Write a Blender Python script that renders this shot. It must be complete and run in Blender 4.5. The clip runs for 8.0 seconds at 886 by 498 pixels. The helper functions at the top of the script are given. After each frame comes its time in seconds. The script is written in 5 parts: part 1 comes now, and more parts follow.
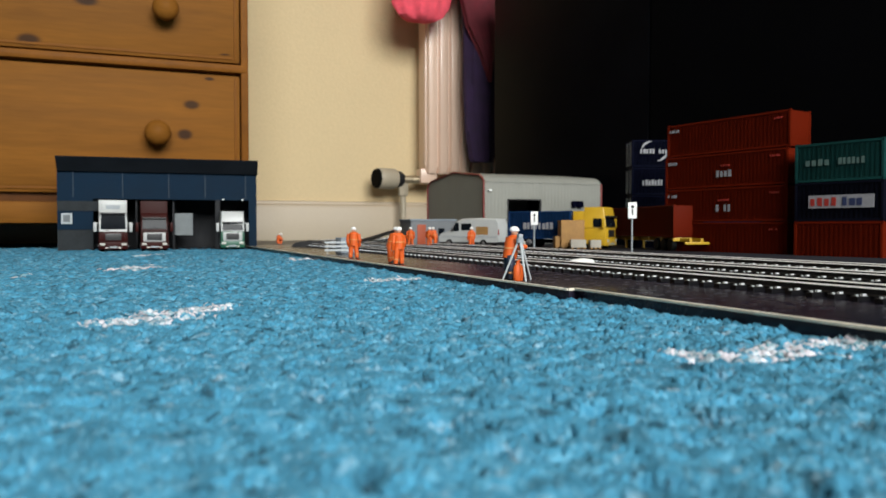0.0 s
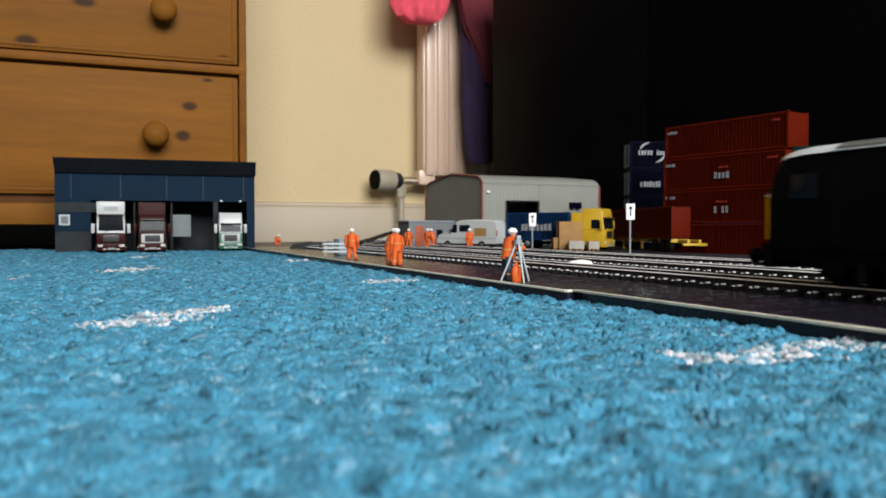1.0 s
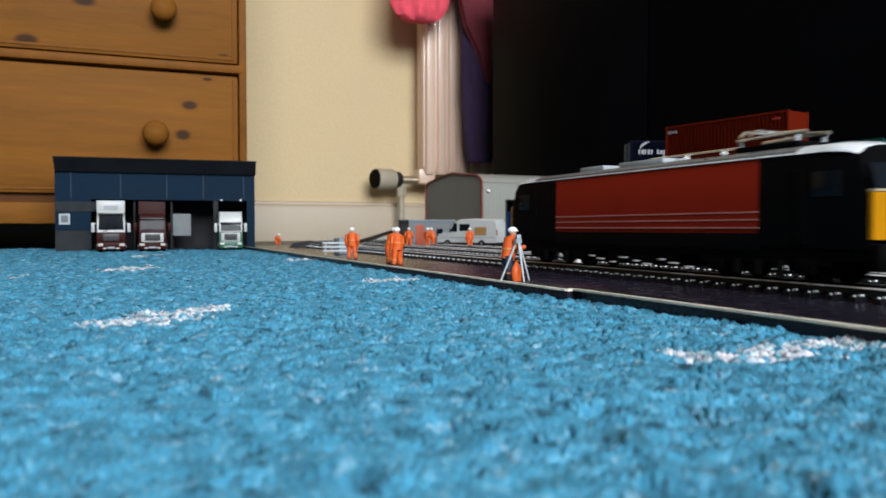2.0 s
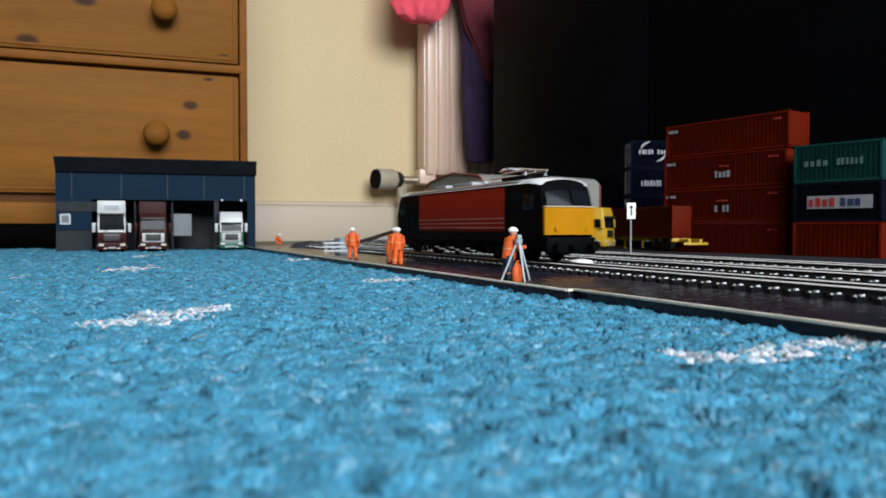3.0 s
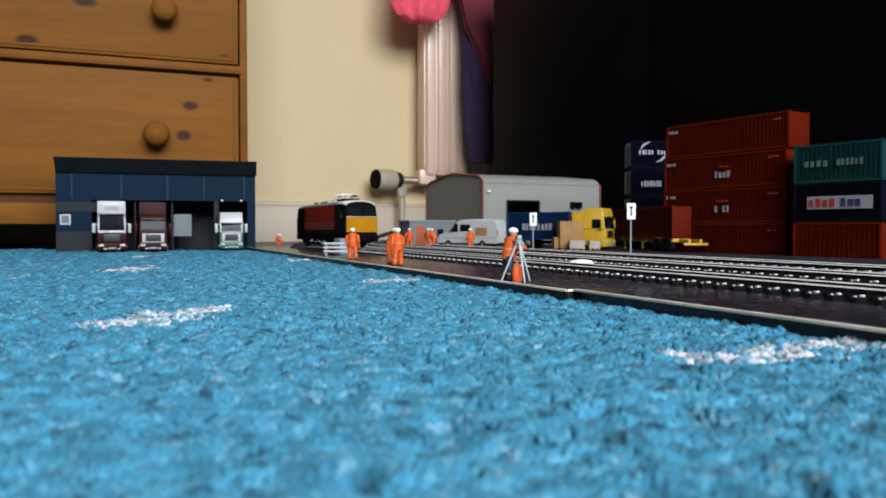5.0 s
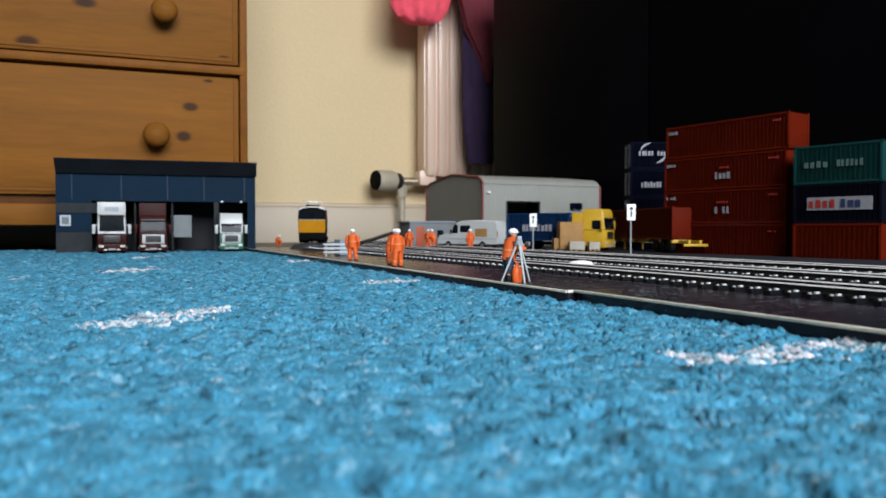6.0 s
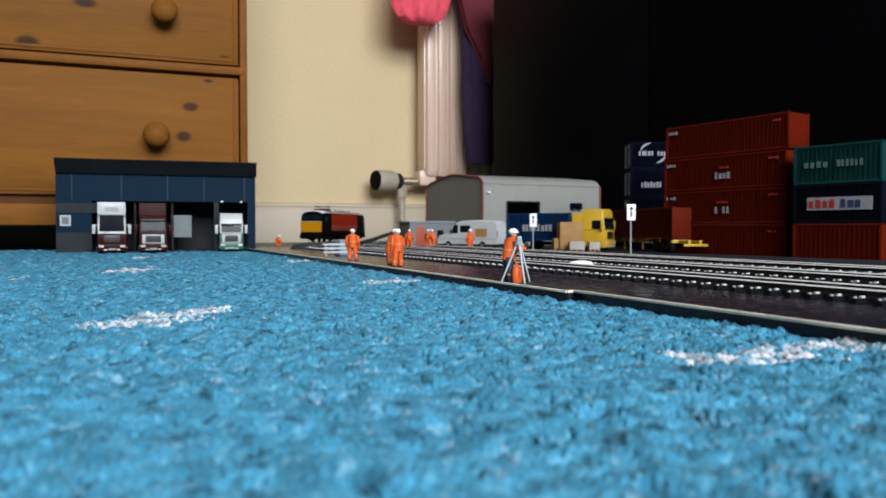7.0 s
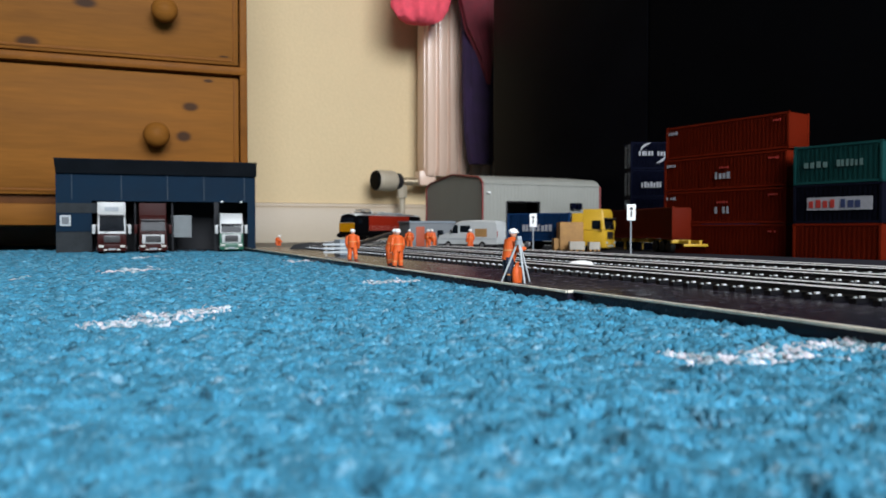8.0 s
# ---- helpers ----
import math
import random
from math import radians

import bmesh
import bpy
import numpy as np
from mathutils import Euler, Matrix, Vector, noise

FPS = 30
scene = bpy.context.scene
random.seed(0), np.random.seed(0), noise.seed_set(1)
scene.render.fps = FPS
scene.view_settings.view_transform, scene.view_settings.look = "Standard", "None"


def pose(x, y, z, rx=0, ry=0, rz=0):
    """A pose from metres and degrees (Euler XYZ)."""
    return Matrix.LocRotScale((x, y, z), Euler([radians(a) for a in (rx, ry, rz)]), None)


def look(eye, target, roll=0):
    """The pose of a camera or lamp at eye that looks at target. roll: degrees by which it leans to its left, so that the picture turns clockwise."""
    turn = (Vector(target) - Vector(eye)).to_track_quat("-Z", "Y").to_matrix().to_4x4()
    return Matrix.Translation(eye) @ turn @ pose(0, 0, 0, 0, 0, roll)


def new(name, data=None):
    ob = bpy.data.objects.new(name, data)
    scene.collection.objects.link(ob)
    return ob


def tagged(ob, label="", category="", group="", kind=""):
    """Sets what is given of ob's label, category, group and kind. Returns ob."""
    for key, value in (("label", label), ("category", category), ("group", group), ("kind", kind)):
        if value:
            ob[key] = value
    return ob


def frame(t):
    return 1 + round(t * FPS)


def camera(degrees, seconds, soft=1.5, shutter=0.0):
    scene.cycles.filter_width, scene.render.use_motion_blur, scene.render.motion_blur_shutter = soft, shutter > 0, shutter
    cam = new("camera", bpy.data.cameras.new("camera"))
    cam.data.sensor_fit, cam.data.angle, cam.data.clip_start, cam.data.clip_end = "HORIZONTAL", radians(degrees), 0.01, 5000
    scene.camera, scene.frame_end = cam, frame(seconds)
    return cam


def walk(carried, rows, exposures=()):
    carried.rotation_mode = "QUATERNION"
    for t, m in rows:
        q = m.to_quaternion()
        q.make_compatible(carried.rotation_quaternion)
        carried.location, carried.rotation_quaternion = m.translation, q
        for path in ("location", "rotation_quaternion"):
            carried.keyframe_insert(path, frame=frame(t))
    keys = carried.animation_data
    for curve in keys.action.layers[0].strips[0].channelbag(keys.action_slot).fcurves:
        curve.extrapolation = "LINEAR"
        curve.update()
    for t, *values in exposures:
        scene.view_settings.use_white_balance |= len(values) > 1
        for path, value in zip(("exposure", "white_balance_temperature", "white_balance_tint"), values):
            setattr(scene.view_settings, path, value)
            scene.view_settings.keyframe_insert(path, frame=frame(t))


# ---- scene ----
# ---- camera ----
cam = camera(62.0, 8.0, soft=1.6, shutter=0.4)
cam.data.dof.use_dof, cam.data.dof.focus_distance, cam.data.dof.aperture_fstop = True, 0.38, 25.0


def aim(right=0.0, down=0.0):
    """The camera lies on the carpet and is nudged by fractions of a degree."""
    return pose(0, 0, 0.0285, 88.376 + 0.0439 * down, 0, -24.3 + 0.0439 * right)


walk(cam, [(0.0, aim(2, -1)), (0.5, aim(2, 1)), (0.75, aim(1, 1.4)), (1.0, aim(-1.2, 1.5)), (1.5, aim(-1.5, 0)), (3.0, aim(0, 0)),
           (4.5, aim(0, 0)), (5.8, aim(0, 2.4)), (6.5, aim(0, 2.5)), (8.0, aim(0, 2.6))],
     exposures=[(0.0, -0.10, 6620, 5), (1.0, -0.10, 6550, 6), (1.5, -0.10, 6350, 7), (3.0, -0.10, 6100, 7), (8.0, -0.10, 6060, 7)])

# ---- light ----
world = bpy.data.worlds.new("world")
scene.world = world
world.use_nodes = True
sky = world.node_tree.nodes.new("ShaderNodeTexSky")
sky.sky_type, sky.sun_disc = "NISHITA", False
sky.sun_elevation, sky.sun_rotation = radians(38), radians(200)
world.node_tree.links.new(sky.outputs["Color"], world.node_tree.nodes["Background"].inputs["Color"])
world.node_tree.nodes["Background"].inputs["Strength"].default_value = 0.12

# Daylight that comes in by the window behind the camera
WINDOW_X, WINDOW_Z = 0.12, 1.45
sun_lamp = bpy.data.lights.new("window_light", "AREA")
sun_lamp.shape, sun_lamp.size, sun_lamp.size_y = "RECTANGLE", 2.1, 1.35
sun_lamp.energy, sun_lamp.color = 106, (0.98, 0.98, 1.0)
sun_lamp.spread = radians(140)
window_light = new("window_light", sun_lamp)
window_light.matrix_world = look((WINDOW_X, -2.15, WINDOW_Z), (0.30, 0.7, 0.1))


# ---- materials ----
def mat(name, colour, rough=0.6, metal=0.0, vary=0.25, scale=60.0, bump=0.15, fine=900.0, second=None, coat=0.0, spec=0.5):
    """A surface with stains at one scale and grain at a finer one."""
    m = bpy.data.materials.new(name)
    m.use_nodes = True
    nt = m.node_tree
    n, l = nt.nodes, nt.links
    b = n["Principled BSDF"]
    co = n.new("ShaderNodeTexCoord")
    big, small = n.new("ShaderNodeTexNoise"), n.new("ShaderNodeTexNoise")
    big.inputs["Scale"].default_value, small.inputs["Scale"].default_value = scale, fine
    big.inputs["Detail"].default_value = 5
    l.new(co.outputs["Object"], big.inputs["Vector"])
    l.new(co.outputs["Object"], small.inputs["Vector"])
    ramp = n.new("ShaderNodeValToRGB")
    dark = second or [c * (1 - vary) for c in colour]
    light = [min(1, c * (1 + vary * 0.6)) for c in colour]
    ramp.color_ramp.elements[0].color, ramp.color_ramp.elements[1].color = (*dark, 1), (*light, 1)
    ramp.color_ramp.elements[0].position, ramp.color_ramp.elements[1].position = 0.3, 0.7
    mix = n.new("ShaderNodeMath")
    mix.operation = "MULTIPLY_ADD"
    mix.inputs[1].default_value = 0.35
    l.new(small.outputs["Fac"], mix.inputs[0])
    half = n.new("ShaderNodeMath")
    half.operation = "MULTIPLY"
    half.inputs[1].default_value = 0.65
    l.new(big.outputs["Fac"], half.inputs[0])
    l.new(half.outputs[0], mix.inputs[2])
    l.new(mix.outputs[0], ramp.inputs["Fac"])
    l.new(ramp.outputs["Color"], b.inputs["Base Color"])
    rr = n.new("ShaderNodeMapRange")
    rr.inputs["To Min"].default_value, rr.inputs["To Max"].default_value = max(0.03, rough - 0.1), min(1, rough + 0.1)
    l.new(big.outputs["Fac"], rr.inputs["Value"])
    l.new(rr.outputs["Result"], b.inputs["Roughness"])
    b.inputs["Metallic"].default_value = metal
    b.inputs["Coat Weight"].default_value = coat
    b.inputs["Specular IOR Level"].default_value = spec
    if bump:
        bp = n.new("ShaderNodeBump")
        bp.inputs["Strength"].default_value, bp.inputs["Distance"].default_value = bump, 0.3 / fine
        l.new(small.outputs["Fac"], bp.inputs["Height"])
        l.new(bp.outputs["Normal"], b.inputs["Normal"])
    return m


KNOTS = ((-0.166, 0.2815, 0.017, 0.0095), (0.041, 0.206, 0.013, 0.0075), (0.0315, 0.163, 0.012, 0.009), (0.088, 0.282, 0.009, 0.0016), (0.066, 0.245, 0.008, 0.003), (-0.095, 0.341, 0.017, 0.008))


def pine():
    """Varnished pine with grain that runs along the drawer."""
    m = mat("pine", (0.208, 0.081, 0.0130), 0.55, 0, 0.28, 9, 0.12, 260, spec=0.06)
    nt = m.node_tree
    n, l = nt.nodes, nt.links
    co = next(x for x in n if x.type == "TEX_COORD")
    mp = n.new("ShaderNodeMapping")
    mp.inputs["Scale"].default_value = (0.09, 1, 1.0)
    l.new(co.outputs["Object"], mp.inputs["Vector"])
    for t in [x for x in n if x.type == "TEX_NOISE"]:
        l.new(mp.outputs["Vector"], t.inputs["Vector"])
        t.inputs["Distortion"].default_value = 0.4
    next(x for x in n if x.type == "TEX_NOISE").inputs["Scale"].default_value = 34
    # knots: soft dark ovals in the boards
    base = n["Principled BSDF"].inputs["Base Color"]
    for x, z, rx, rz in KNOTS:
        away, squash, size, span, mix = (n.new(k) for k in ("ShaderNodeVectorMath", "ShaderNodeVectorMath", "ShaderNodeVectorMath", "ShaderNodeMapRange", "ShaderNodeMix"))
        away.operation, squash.operation, size.operation = "SUBTRACT", "MULTIPLY", "LENGTH"
        away.inputs[1].default_value, squash.inputs[1].default_value = (x, 0, z), (1 / rx, 0, 1 / rz)
        span.interpolation_type = "SMOOTHSTEP"
        span.inputs["From Min"].default_value, span.inputs["From Max"].default_value = 1.15, 0.45
        span.inputs["To Max"].default_value = 0.82
        mix.data_type = "RGBA"
        mix.inputs["B"].default_value = (0.018, 0.012, 0.011, 1)
        l.new(co.outputs["Object"], away.inputs[0])
        l.new(away.outputs[0], squash.inputs[0])
        l.new(squash.outputs[0], size.inputs[0])
        l.new(size.outputs["Value"], span.inputs["Value"])
        l.new(span.outputs["Result"], mix.inputs["Factor"])
        l.new(base.links[0].from_socket, mix.inputs["A"])
        l.new(mix.outputs["Result"], base)
    return m


def carpet_fibre(name, ramp_colours, rough=0.9):
    m = bpy.data.materials.new(name)
    m.use_nodes = True
    n, l = m.node_tree.nodes, m.node_tree.links
    b = n["Principled BSDF"]
    geo, ramp = n.new("ShaderNodeNewGeometry"), n.new("ShaderNodeValToRGB")
    e = ramp.color_ramp.elements
    e[0].color, e[1].color = (*ramp_colours[0], 1), (*ramp_colours[-1], 1)
    for i, c in enumerate(ramp_colours[1:-1]):
        k = e.new((i + 1) / (len(ramp_colours) - 1))
        k.color = (*c, 1)
    l.new(geo.outputs["Random Per Island"], ramp.inputs["Fac"])
    # Patchy tone that also carries shaded pits and lit tufts in the colour.
    co, patch, span, mul = n.new("ShaderNodeTexCoord"), n.new("ShaderNodeTexNoise"), n.new("ShaderNodeMapRange"), n.new("ShaderNodeMix")
    patch.inputs["Scale"].default_value, patch.inputs["Detail"].default_value = 170, 3
    span.inputs["From Min"].default_value, span.inputs["From Max"].default_value = 0.35, 0.65
    span.inputs["To Min"].default_value, span.inputs["To Max"].default_value = 0.70, 1.28
    mul.data_type, mul.blend_type = "RGBA", "MULTIPLY"
    mul.inputs["Factor"].default_value = 1.0
    l.new(co.outputs["Object"], patch.inputs["Vector"])
    l.new(patch.outputs["Fac"], span.inputs["Value"])
    l.new(ramp.outputs["Color"], mul.inputs["A"])
    l.new(span.outputs["Result"], mul.inputs["B"])
    colour = mul.outputs["Result"]
    # Shade of pits, then highlights of puffs, put into the colour by noise.
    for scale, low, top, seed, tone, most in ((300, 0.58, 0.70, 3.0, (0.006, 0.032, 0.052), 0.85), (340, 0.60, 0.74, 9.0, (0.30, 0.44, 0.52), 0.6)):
        move, pit_puff, reach, mix = n.new("ShaderNodeMapping"), n.new("ShaderNodeTexNoise"), n.new("ShaderNodeMapRange"), n.new("ShaderNodeMix")
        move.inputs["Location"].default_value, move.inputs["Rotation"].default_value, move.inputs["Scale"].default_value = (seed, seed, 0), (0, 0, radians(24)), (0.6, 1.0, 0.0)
        pit_puff.inputs["Scale"].default_value, pit_puff.inputs["Detail"].default_value = scale, 2
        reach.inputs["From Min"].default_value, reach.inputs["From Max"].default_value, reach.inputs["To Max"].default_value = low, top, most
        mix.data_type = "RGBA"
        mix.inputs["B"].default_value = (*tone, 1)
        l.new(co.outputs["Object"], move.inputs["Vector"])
        l.new(move.outputs["Vector"], pit_puff.inputs["Vector"])
        l.new(pit_puff.outputs["Fac"], reach.inputs["Value"])
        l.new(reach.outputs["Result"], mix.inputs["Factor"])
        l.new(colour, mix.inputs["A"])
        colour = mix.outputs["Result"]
    l.new(colour, b.inputs["Base Color"])
    b.inputs["Roughness"].default_value = rough
    b.inputs["Specular IOR Level"].default_value = 0.25
    return m


M_PINE = pine()
M_PINE_DARK = mat("pine_edge", (0.10, 0.034, 0.006), 0.6, 0, 0.3, 30, 0.1, 300, spec=0.2)
M_PINE_RAIL = mat("pine_moulding", (0.19, 0.068, 0.009), 0.5, 0, 0.25, 30, 0.1, 300, spec=0.08)
M_WALL = mat("cream_wall_paint", (0.65, 0.497, 0.285), 0.8, 0, 0.08, 3, 0.25, 160)
M_SKIRT = mat("skirting_gloss", (0.43, 0.34, 0.235), 0.45, 0, 0.05, 9, 0.05, 200)
# Walls outside the view, painted dark to hold back bounced light.
M_ROOM = mat("room_paint_dimmed", (0.15, 0.13, 0.10), 0.85, 0, 0.06, 3, 0.2, 160)
M_CEIL = mat("ceiling_paint", (0.45, 0.44, 0.42), 0.9, 0, 0.04, 3, 0.2, 120)
M_RAD = mat("radiator_enamel", (0.70, 0.50, 0.38), 0.35, 0, 0.05, 14, 0.03, 300, coat=0.15)
M_BRASS = mat("aged_brass", (0.45, 0.36, 0.24), 0.35, 0.7, 0.3, 120, 0.1, 800)
M_PLASTIC_W = mat("cream_plastic", (0.40, 0.34, 0.25), 0.45, 0, 0.08, 60, 0.05, 600)
M_PLASTIC_K = mat("black_plastic", (0.018, 0.017, 0.018), 0.4, 0, 0.3, 60, 0.1, 700)
M_PINK = mat("pink_fleece", (0.86, 0.09, 0.13), 0.95, 0, 0.25, 60, 0.8, 420)
M_MAROON = mat("maroon_cloth", (0.12, 0.012, 0.02), 0.9, 0, 0.35, 50, 0.6, 700)
M_PURPLE = mat("purple_cloth", (0.035, 0.016, 0.055), 0.9, 0, 0.4, 40, 0.6, 700)
# Cabinet veneer with deep shade in its colour; the second is the shaded near part.
M_BLACKWOOD = mat("shade_darkened_veneer", (0.0008, 0.0009, 0.0016), 0.42, 0, 0.4, 12, 0.05, 400, spec=0.075)
M_SHADED_SIDE = mat("shaded_veneer_side", (0.0008, 0.0008, 0.0012), 0.9, 0, 0.4, 12, 0.05, 400, spec=0.03)
M_BACKING = mat("carpet_backing", (0.035, 0.168, 0.258), 1.0, 0, 0.4, 160, 0.6, 500)
# The palest stop paints sparkles of sheen on odd tufts.
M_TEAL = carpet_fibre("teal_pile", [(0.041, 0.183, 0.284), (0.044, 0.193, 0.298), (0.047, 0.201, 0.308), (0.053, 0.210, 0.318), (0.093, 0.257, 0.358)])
M_FLECK = carpet_fibre("pale_fleck_pile", [(0.16, 0.32, 0.38), (0.42, 0.46, 0.50), (0.62, 0.56, 0.60)])
M_BOARD = mat("gloss_black_baseboard", (0.015, 0.013, 0.023), 0.25, 0, 0.5, 160, 0.3, 1400, spec=0.2)
M_BOARD_EDGE = mat("bare_board_lip", (0.72, 0.66, 0.54), 0.6, 0, 0.3, 90, 0.3, 700)
M_ASPHALT = mat("printed_tarmac", (0.022, 0.022, 0.028), 0.75, 0, 0.4, 80, 0.3, 900, spec=0.06)
M_SLEEPER = mat("sleeper_plastic", (0.005, 0.005, 0.006), 0.4, 0, 0.4, 200, 0.2, 1500, spec=0.2)
# Chair metal lightened so that its colour stands in for glints.
M_CHAIR = mat("chair_glint_metal", (0.85, 0.87, 0.90), 0.25, 0.35, 0.2, 200, 0.1, 1500)
M_TROUSERS = mat("navy_trousers_paint", (0.02, 0.025, 0.05), 0.6, 0, 0.2, 200, 0.1, 1200)
# Rail nickel made nearly white and matt, so the colour gives the glint.
M_RAIL = mat("nickel_rail_glint", (0.94, 0.95, 0.96), 0.2, 0.12, 0.2, 150, 0.05, 1200)
M_STEEL = mat("bright_steel", (0.7, 0.7, 0.7), 0.3, 1.0, 0.15, 150, 0.05, 1200)
M_BLACK = mat("loco_black", (0.0025, 0.0025, 0.003), 0.5, 0, 0.3, 90, 0.05, 900, spec=0.03)
M_RED = mat("loco_red", (0.24, 0.016, 0.006), 0.5, 0, 0.12, 40, 0.03, 900, spec=0.05)
M_YELLOW = mat("warning_yellow", (0.38, 0.165, 0.001), 0.5, 0, 0.1, 60, 0.03, 900, spec=0.08)
M_ROOF = mat("loco_roof_grey", (0.10, 0.105, 0.11), 0.3, 0, 0.2, 60, 0.05, 900, spec=0.6)
M_STRIPE = mat("dull_pink_line", (0.42, 0.16, 0.13), 0.5, 0, 0.2, 60, 0.03, 900)
# Dome grey lightened so that its colour carries the highlight from above.
M_DOME = mat("cab_dome_highlight", (0.68, 0.70, 0.72), 0.3, 0, 0.12, 60, 0.05, 900, coat=0.4)
M_WHITE = mat("white_paint", (0.8, 0.8, 0.78), 0.35, 0, 0.08, 60, 0.03, 900)
M_GLASS = mat("dark_glazing", (0.005, 0.007, 0.010), 0.08, 0, 0.2, 60, 0, 900, spec=0.1)
M_UNDER = mat("underframe_black", (0.002, 0.002, 0.002), 0.6, 0, 0.4, 120, 0.2, 900, spec=0.04)
M_HUBS = mat("tyre_rim", (0.28, 0.28, 0.29), 0.35, 0.8, 0.2, 150, 0.1, 900)
M_TYRE = mat("tyre_rubber", (0.005, 0.005, 0.005), 0.8, 0, 0.3, 150, 0.2, 900, spec=0.1)
M_CRED = mat("container_red", (0.090, 0.0070, 0.0013), 0.6, 0, 0.18, 30, 0.06, 700, spec=0.05)
M_CNAVY = mat("container_navy", (0.0012, 0.002, 0.009), 0.6, 0, 0.2, 30, 0.06, 700, spec=0.03)
M_CTEAL = mat("container_green", (0.004, 0.036, 0.034), 0.6, 0, 0.2, 30, 0.06, 700, spec=0.15)
M_CBLACK = mat("container_midnight", (0.003, 0.0035, 0.008), 0.55, 0, 0.2, 30, 0.06, 700, spec=0.06)
M_CBLUE = mat("container_blue", (0.005, 0.025, 0.080), 0.55, 0, 0.2, 30, 0.06, 700, spec=0.1)
M_JOINT = mat("depot_joint_card", (0.007, 0.022, 0.042), 0.7, 0, 0.3, 60, 0.1, 600)
M_LETTER = mat("lettering_white", (0.23, 0.23, 0.25), 0.5, 0, 0.2, 300, 0, 900)
M_LETTER_G = mat("lettering_faded", (0.07, 0.12, 0.11), 0.5, 0, 0.2, 300, 0, 900)
M_LETTER_R = mat("lettering_red", (0.26, 0.02, 0.015), 0.5, 0, 0.15, 300, 0, 900)
M_LETTER_D = mat("lettering_navy", (0.02, 0.03, 0.08), 0.5, 0, 0.15, 300, 0, 900)
M_SHED = mat("shed_grey_sheet", (0.25, 0.25, 0.22), 0.6, 0, 0.10, 30, 0.06, 500)
M_TRIM = mat("shed_red_trim", (0.20, 0.03, 0.025), 0.5, 0, 0.2, 60, 0.05, 700)
M_DEPOT = mat("depot_blue_card", (0.003, 0.015, 0.033), 0.7, 0, 0.25, 30, 0.1, 600, spec=0.12)
M_DEPOT_LOW = mat("depot_plinth_card", (0.024, 0.028, 0.031), 0.7, 0, 0.35, 60, 0.1, 600, spec=0.15)
M_DEPOT_ROOF = mat("depot_roof_card", (0.009, 0.011, 0.014), 0.8, 0, 0.4, 40, 0.1, 600, spec=0.08)
M_BAY = mat("bay_door_grey", (0.17, 0.19, 0.195), 0.6, 0, 0.2, 60, 0.05, 600)
M_SHUTTER = mat("shutter_grey", (0.42, 0.45, 0.46), 0.5, 0, 0.15, 60, 0.05, 600)
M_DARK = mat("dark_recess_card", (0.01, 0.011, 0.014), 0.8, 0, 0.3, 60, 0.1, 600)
M_ORANGE = mat("hi_vis_orange", (0.62, 0.095, 0.008), 0.6, 0, 0.15, 200, 0.1, 1200)
M_SKIN = mat("painted_figure_base", (0.45, 0.25, 0.16), 0.6, 0, 0.15, 200, 0.1, 1200)
M_CAB_Y = mat("truck_yellow", (0.50, 0.30, 0.016), 0.45, 0, 0.12, 60, 0.03, 900)
M_CAB_R = mat("truck_dark_red", (0.030, 0.0028, 0.0018), 0.45, 0, 0.15, 60, 0.03, 900, spec=0.12)
M_CAB_W = mat("truck_white", (0.43, 0.44, 0.43), 0.35, 0, 0.08, 60, 0.03, 900)
M_CAB_G = mat("truck_green", (0.012, 0.09, 0.05), 0.4, 0, 0.15, 60, 0.03, 900)
M_CRATE = mat("crate_cardboard", (0.30, 0.16, 0.05), 0.8, 0, 0.25, 90, 0.2, 700)
M_PALE = mat("pale_crate", (0.34, 0.31, 0.26), 0.7, 0, 0.2, 90, 0.2, 700)
M_HUT = mat("hut_grey_card", (0.14, 0.15, 0.16), 0.7, 0, 0.15, 60, 0.1, 700)
M_ROOFING = mat("hut_roof_card", (0.20, 0.23, 0.26), 0.7, 0, 0.15, 60, 0.1, 700)
M_DOOR = mat("dull_orange_door", (0.33, 0.06, 0.02), 0.6, 0, 0.2, 90, 0.1, 700)
M_BAND = mat("pale_orange_band", (0.62, 0.26, 0.09), 0.6, 0, 0.2, 200, 0.1, 1200)
M_FARBOARD = mat("grimy_far_board", (0.15, 0.135, 0.11), 0.7, 0, 0.3, 60, 0.2, 700)
M_LAMP = mat("lamp_lens", (0.5, 0.49, 0.44), 0.15, 0, 0.1, 60, 0, 900)
M_GREY = mat("grey_plastic", (0.3, 0.33, 0.35), 0.5, 0, 0.2, 90, 0.1, 900)


# ---- mesh helpers ----
def box(bm, x0, x1, y0, y1, z0, z1, bevel=0.0, m=None):
    r = bmesh.ops.create_cube(bm, size=1.0)
    mm = Matrix.Translation(((x0 + x1) / 2, (y0 + y1) / 2, (z0 + z1) / 2)) @ Matrix.Diagonal((x1 - x0, y1 - y0, z1 - z0, 1))
    bmesh.ops.transform(bm, matrix=(m or Matrix()) @ mm, verts=r["verts"])
    if bevel:
        es = list({e for v in r["verts"] for e in v.link_edges})
        bmesh.ops.bevel(bm, geom=es, offset=bevel, segments=2, affect="EDGES", profile=0.6)
    return bm


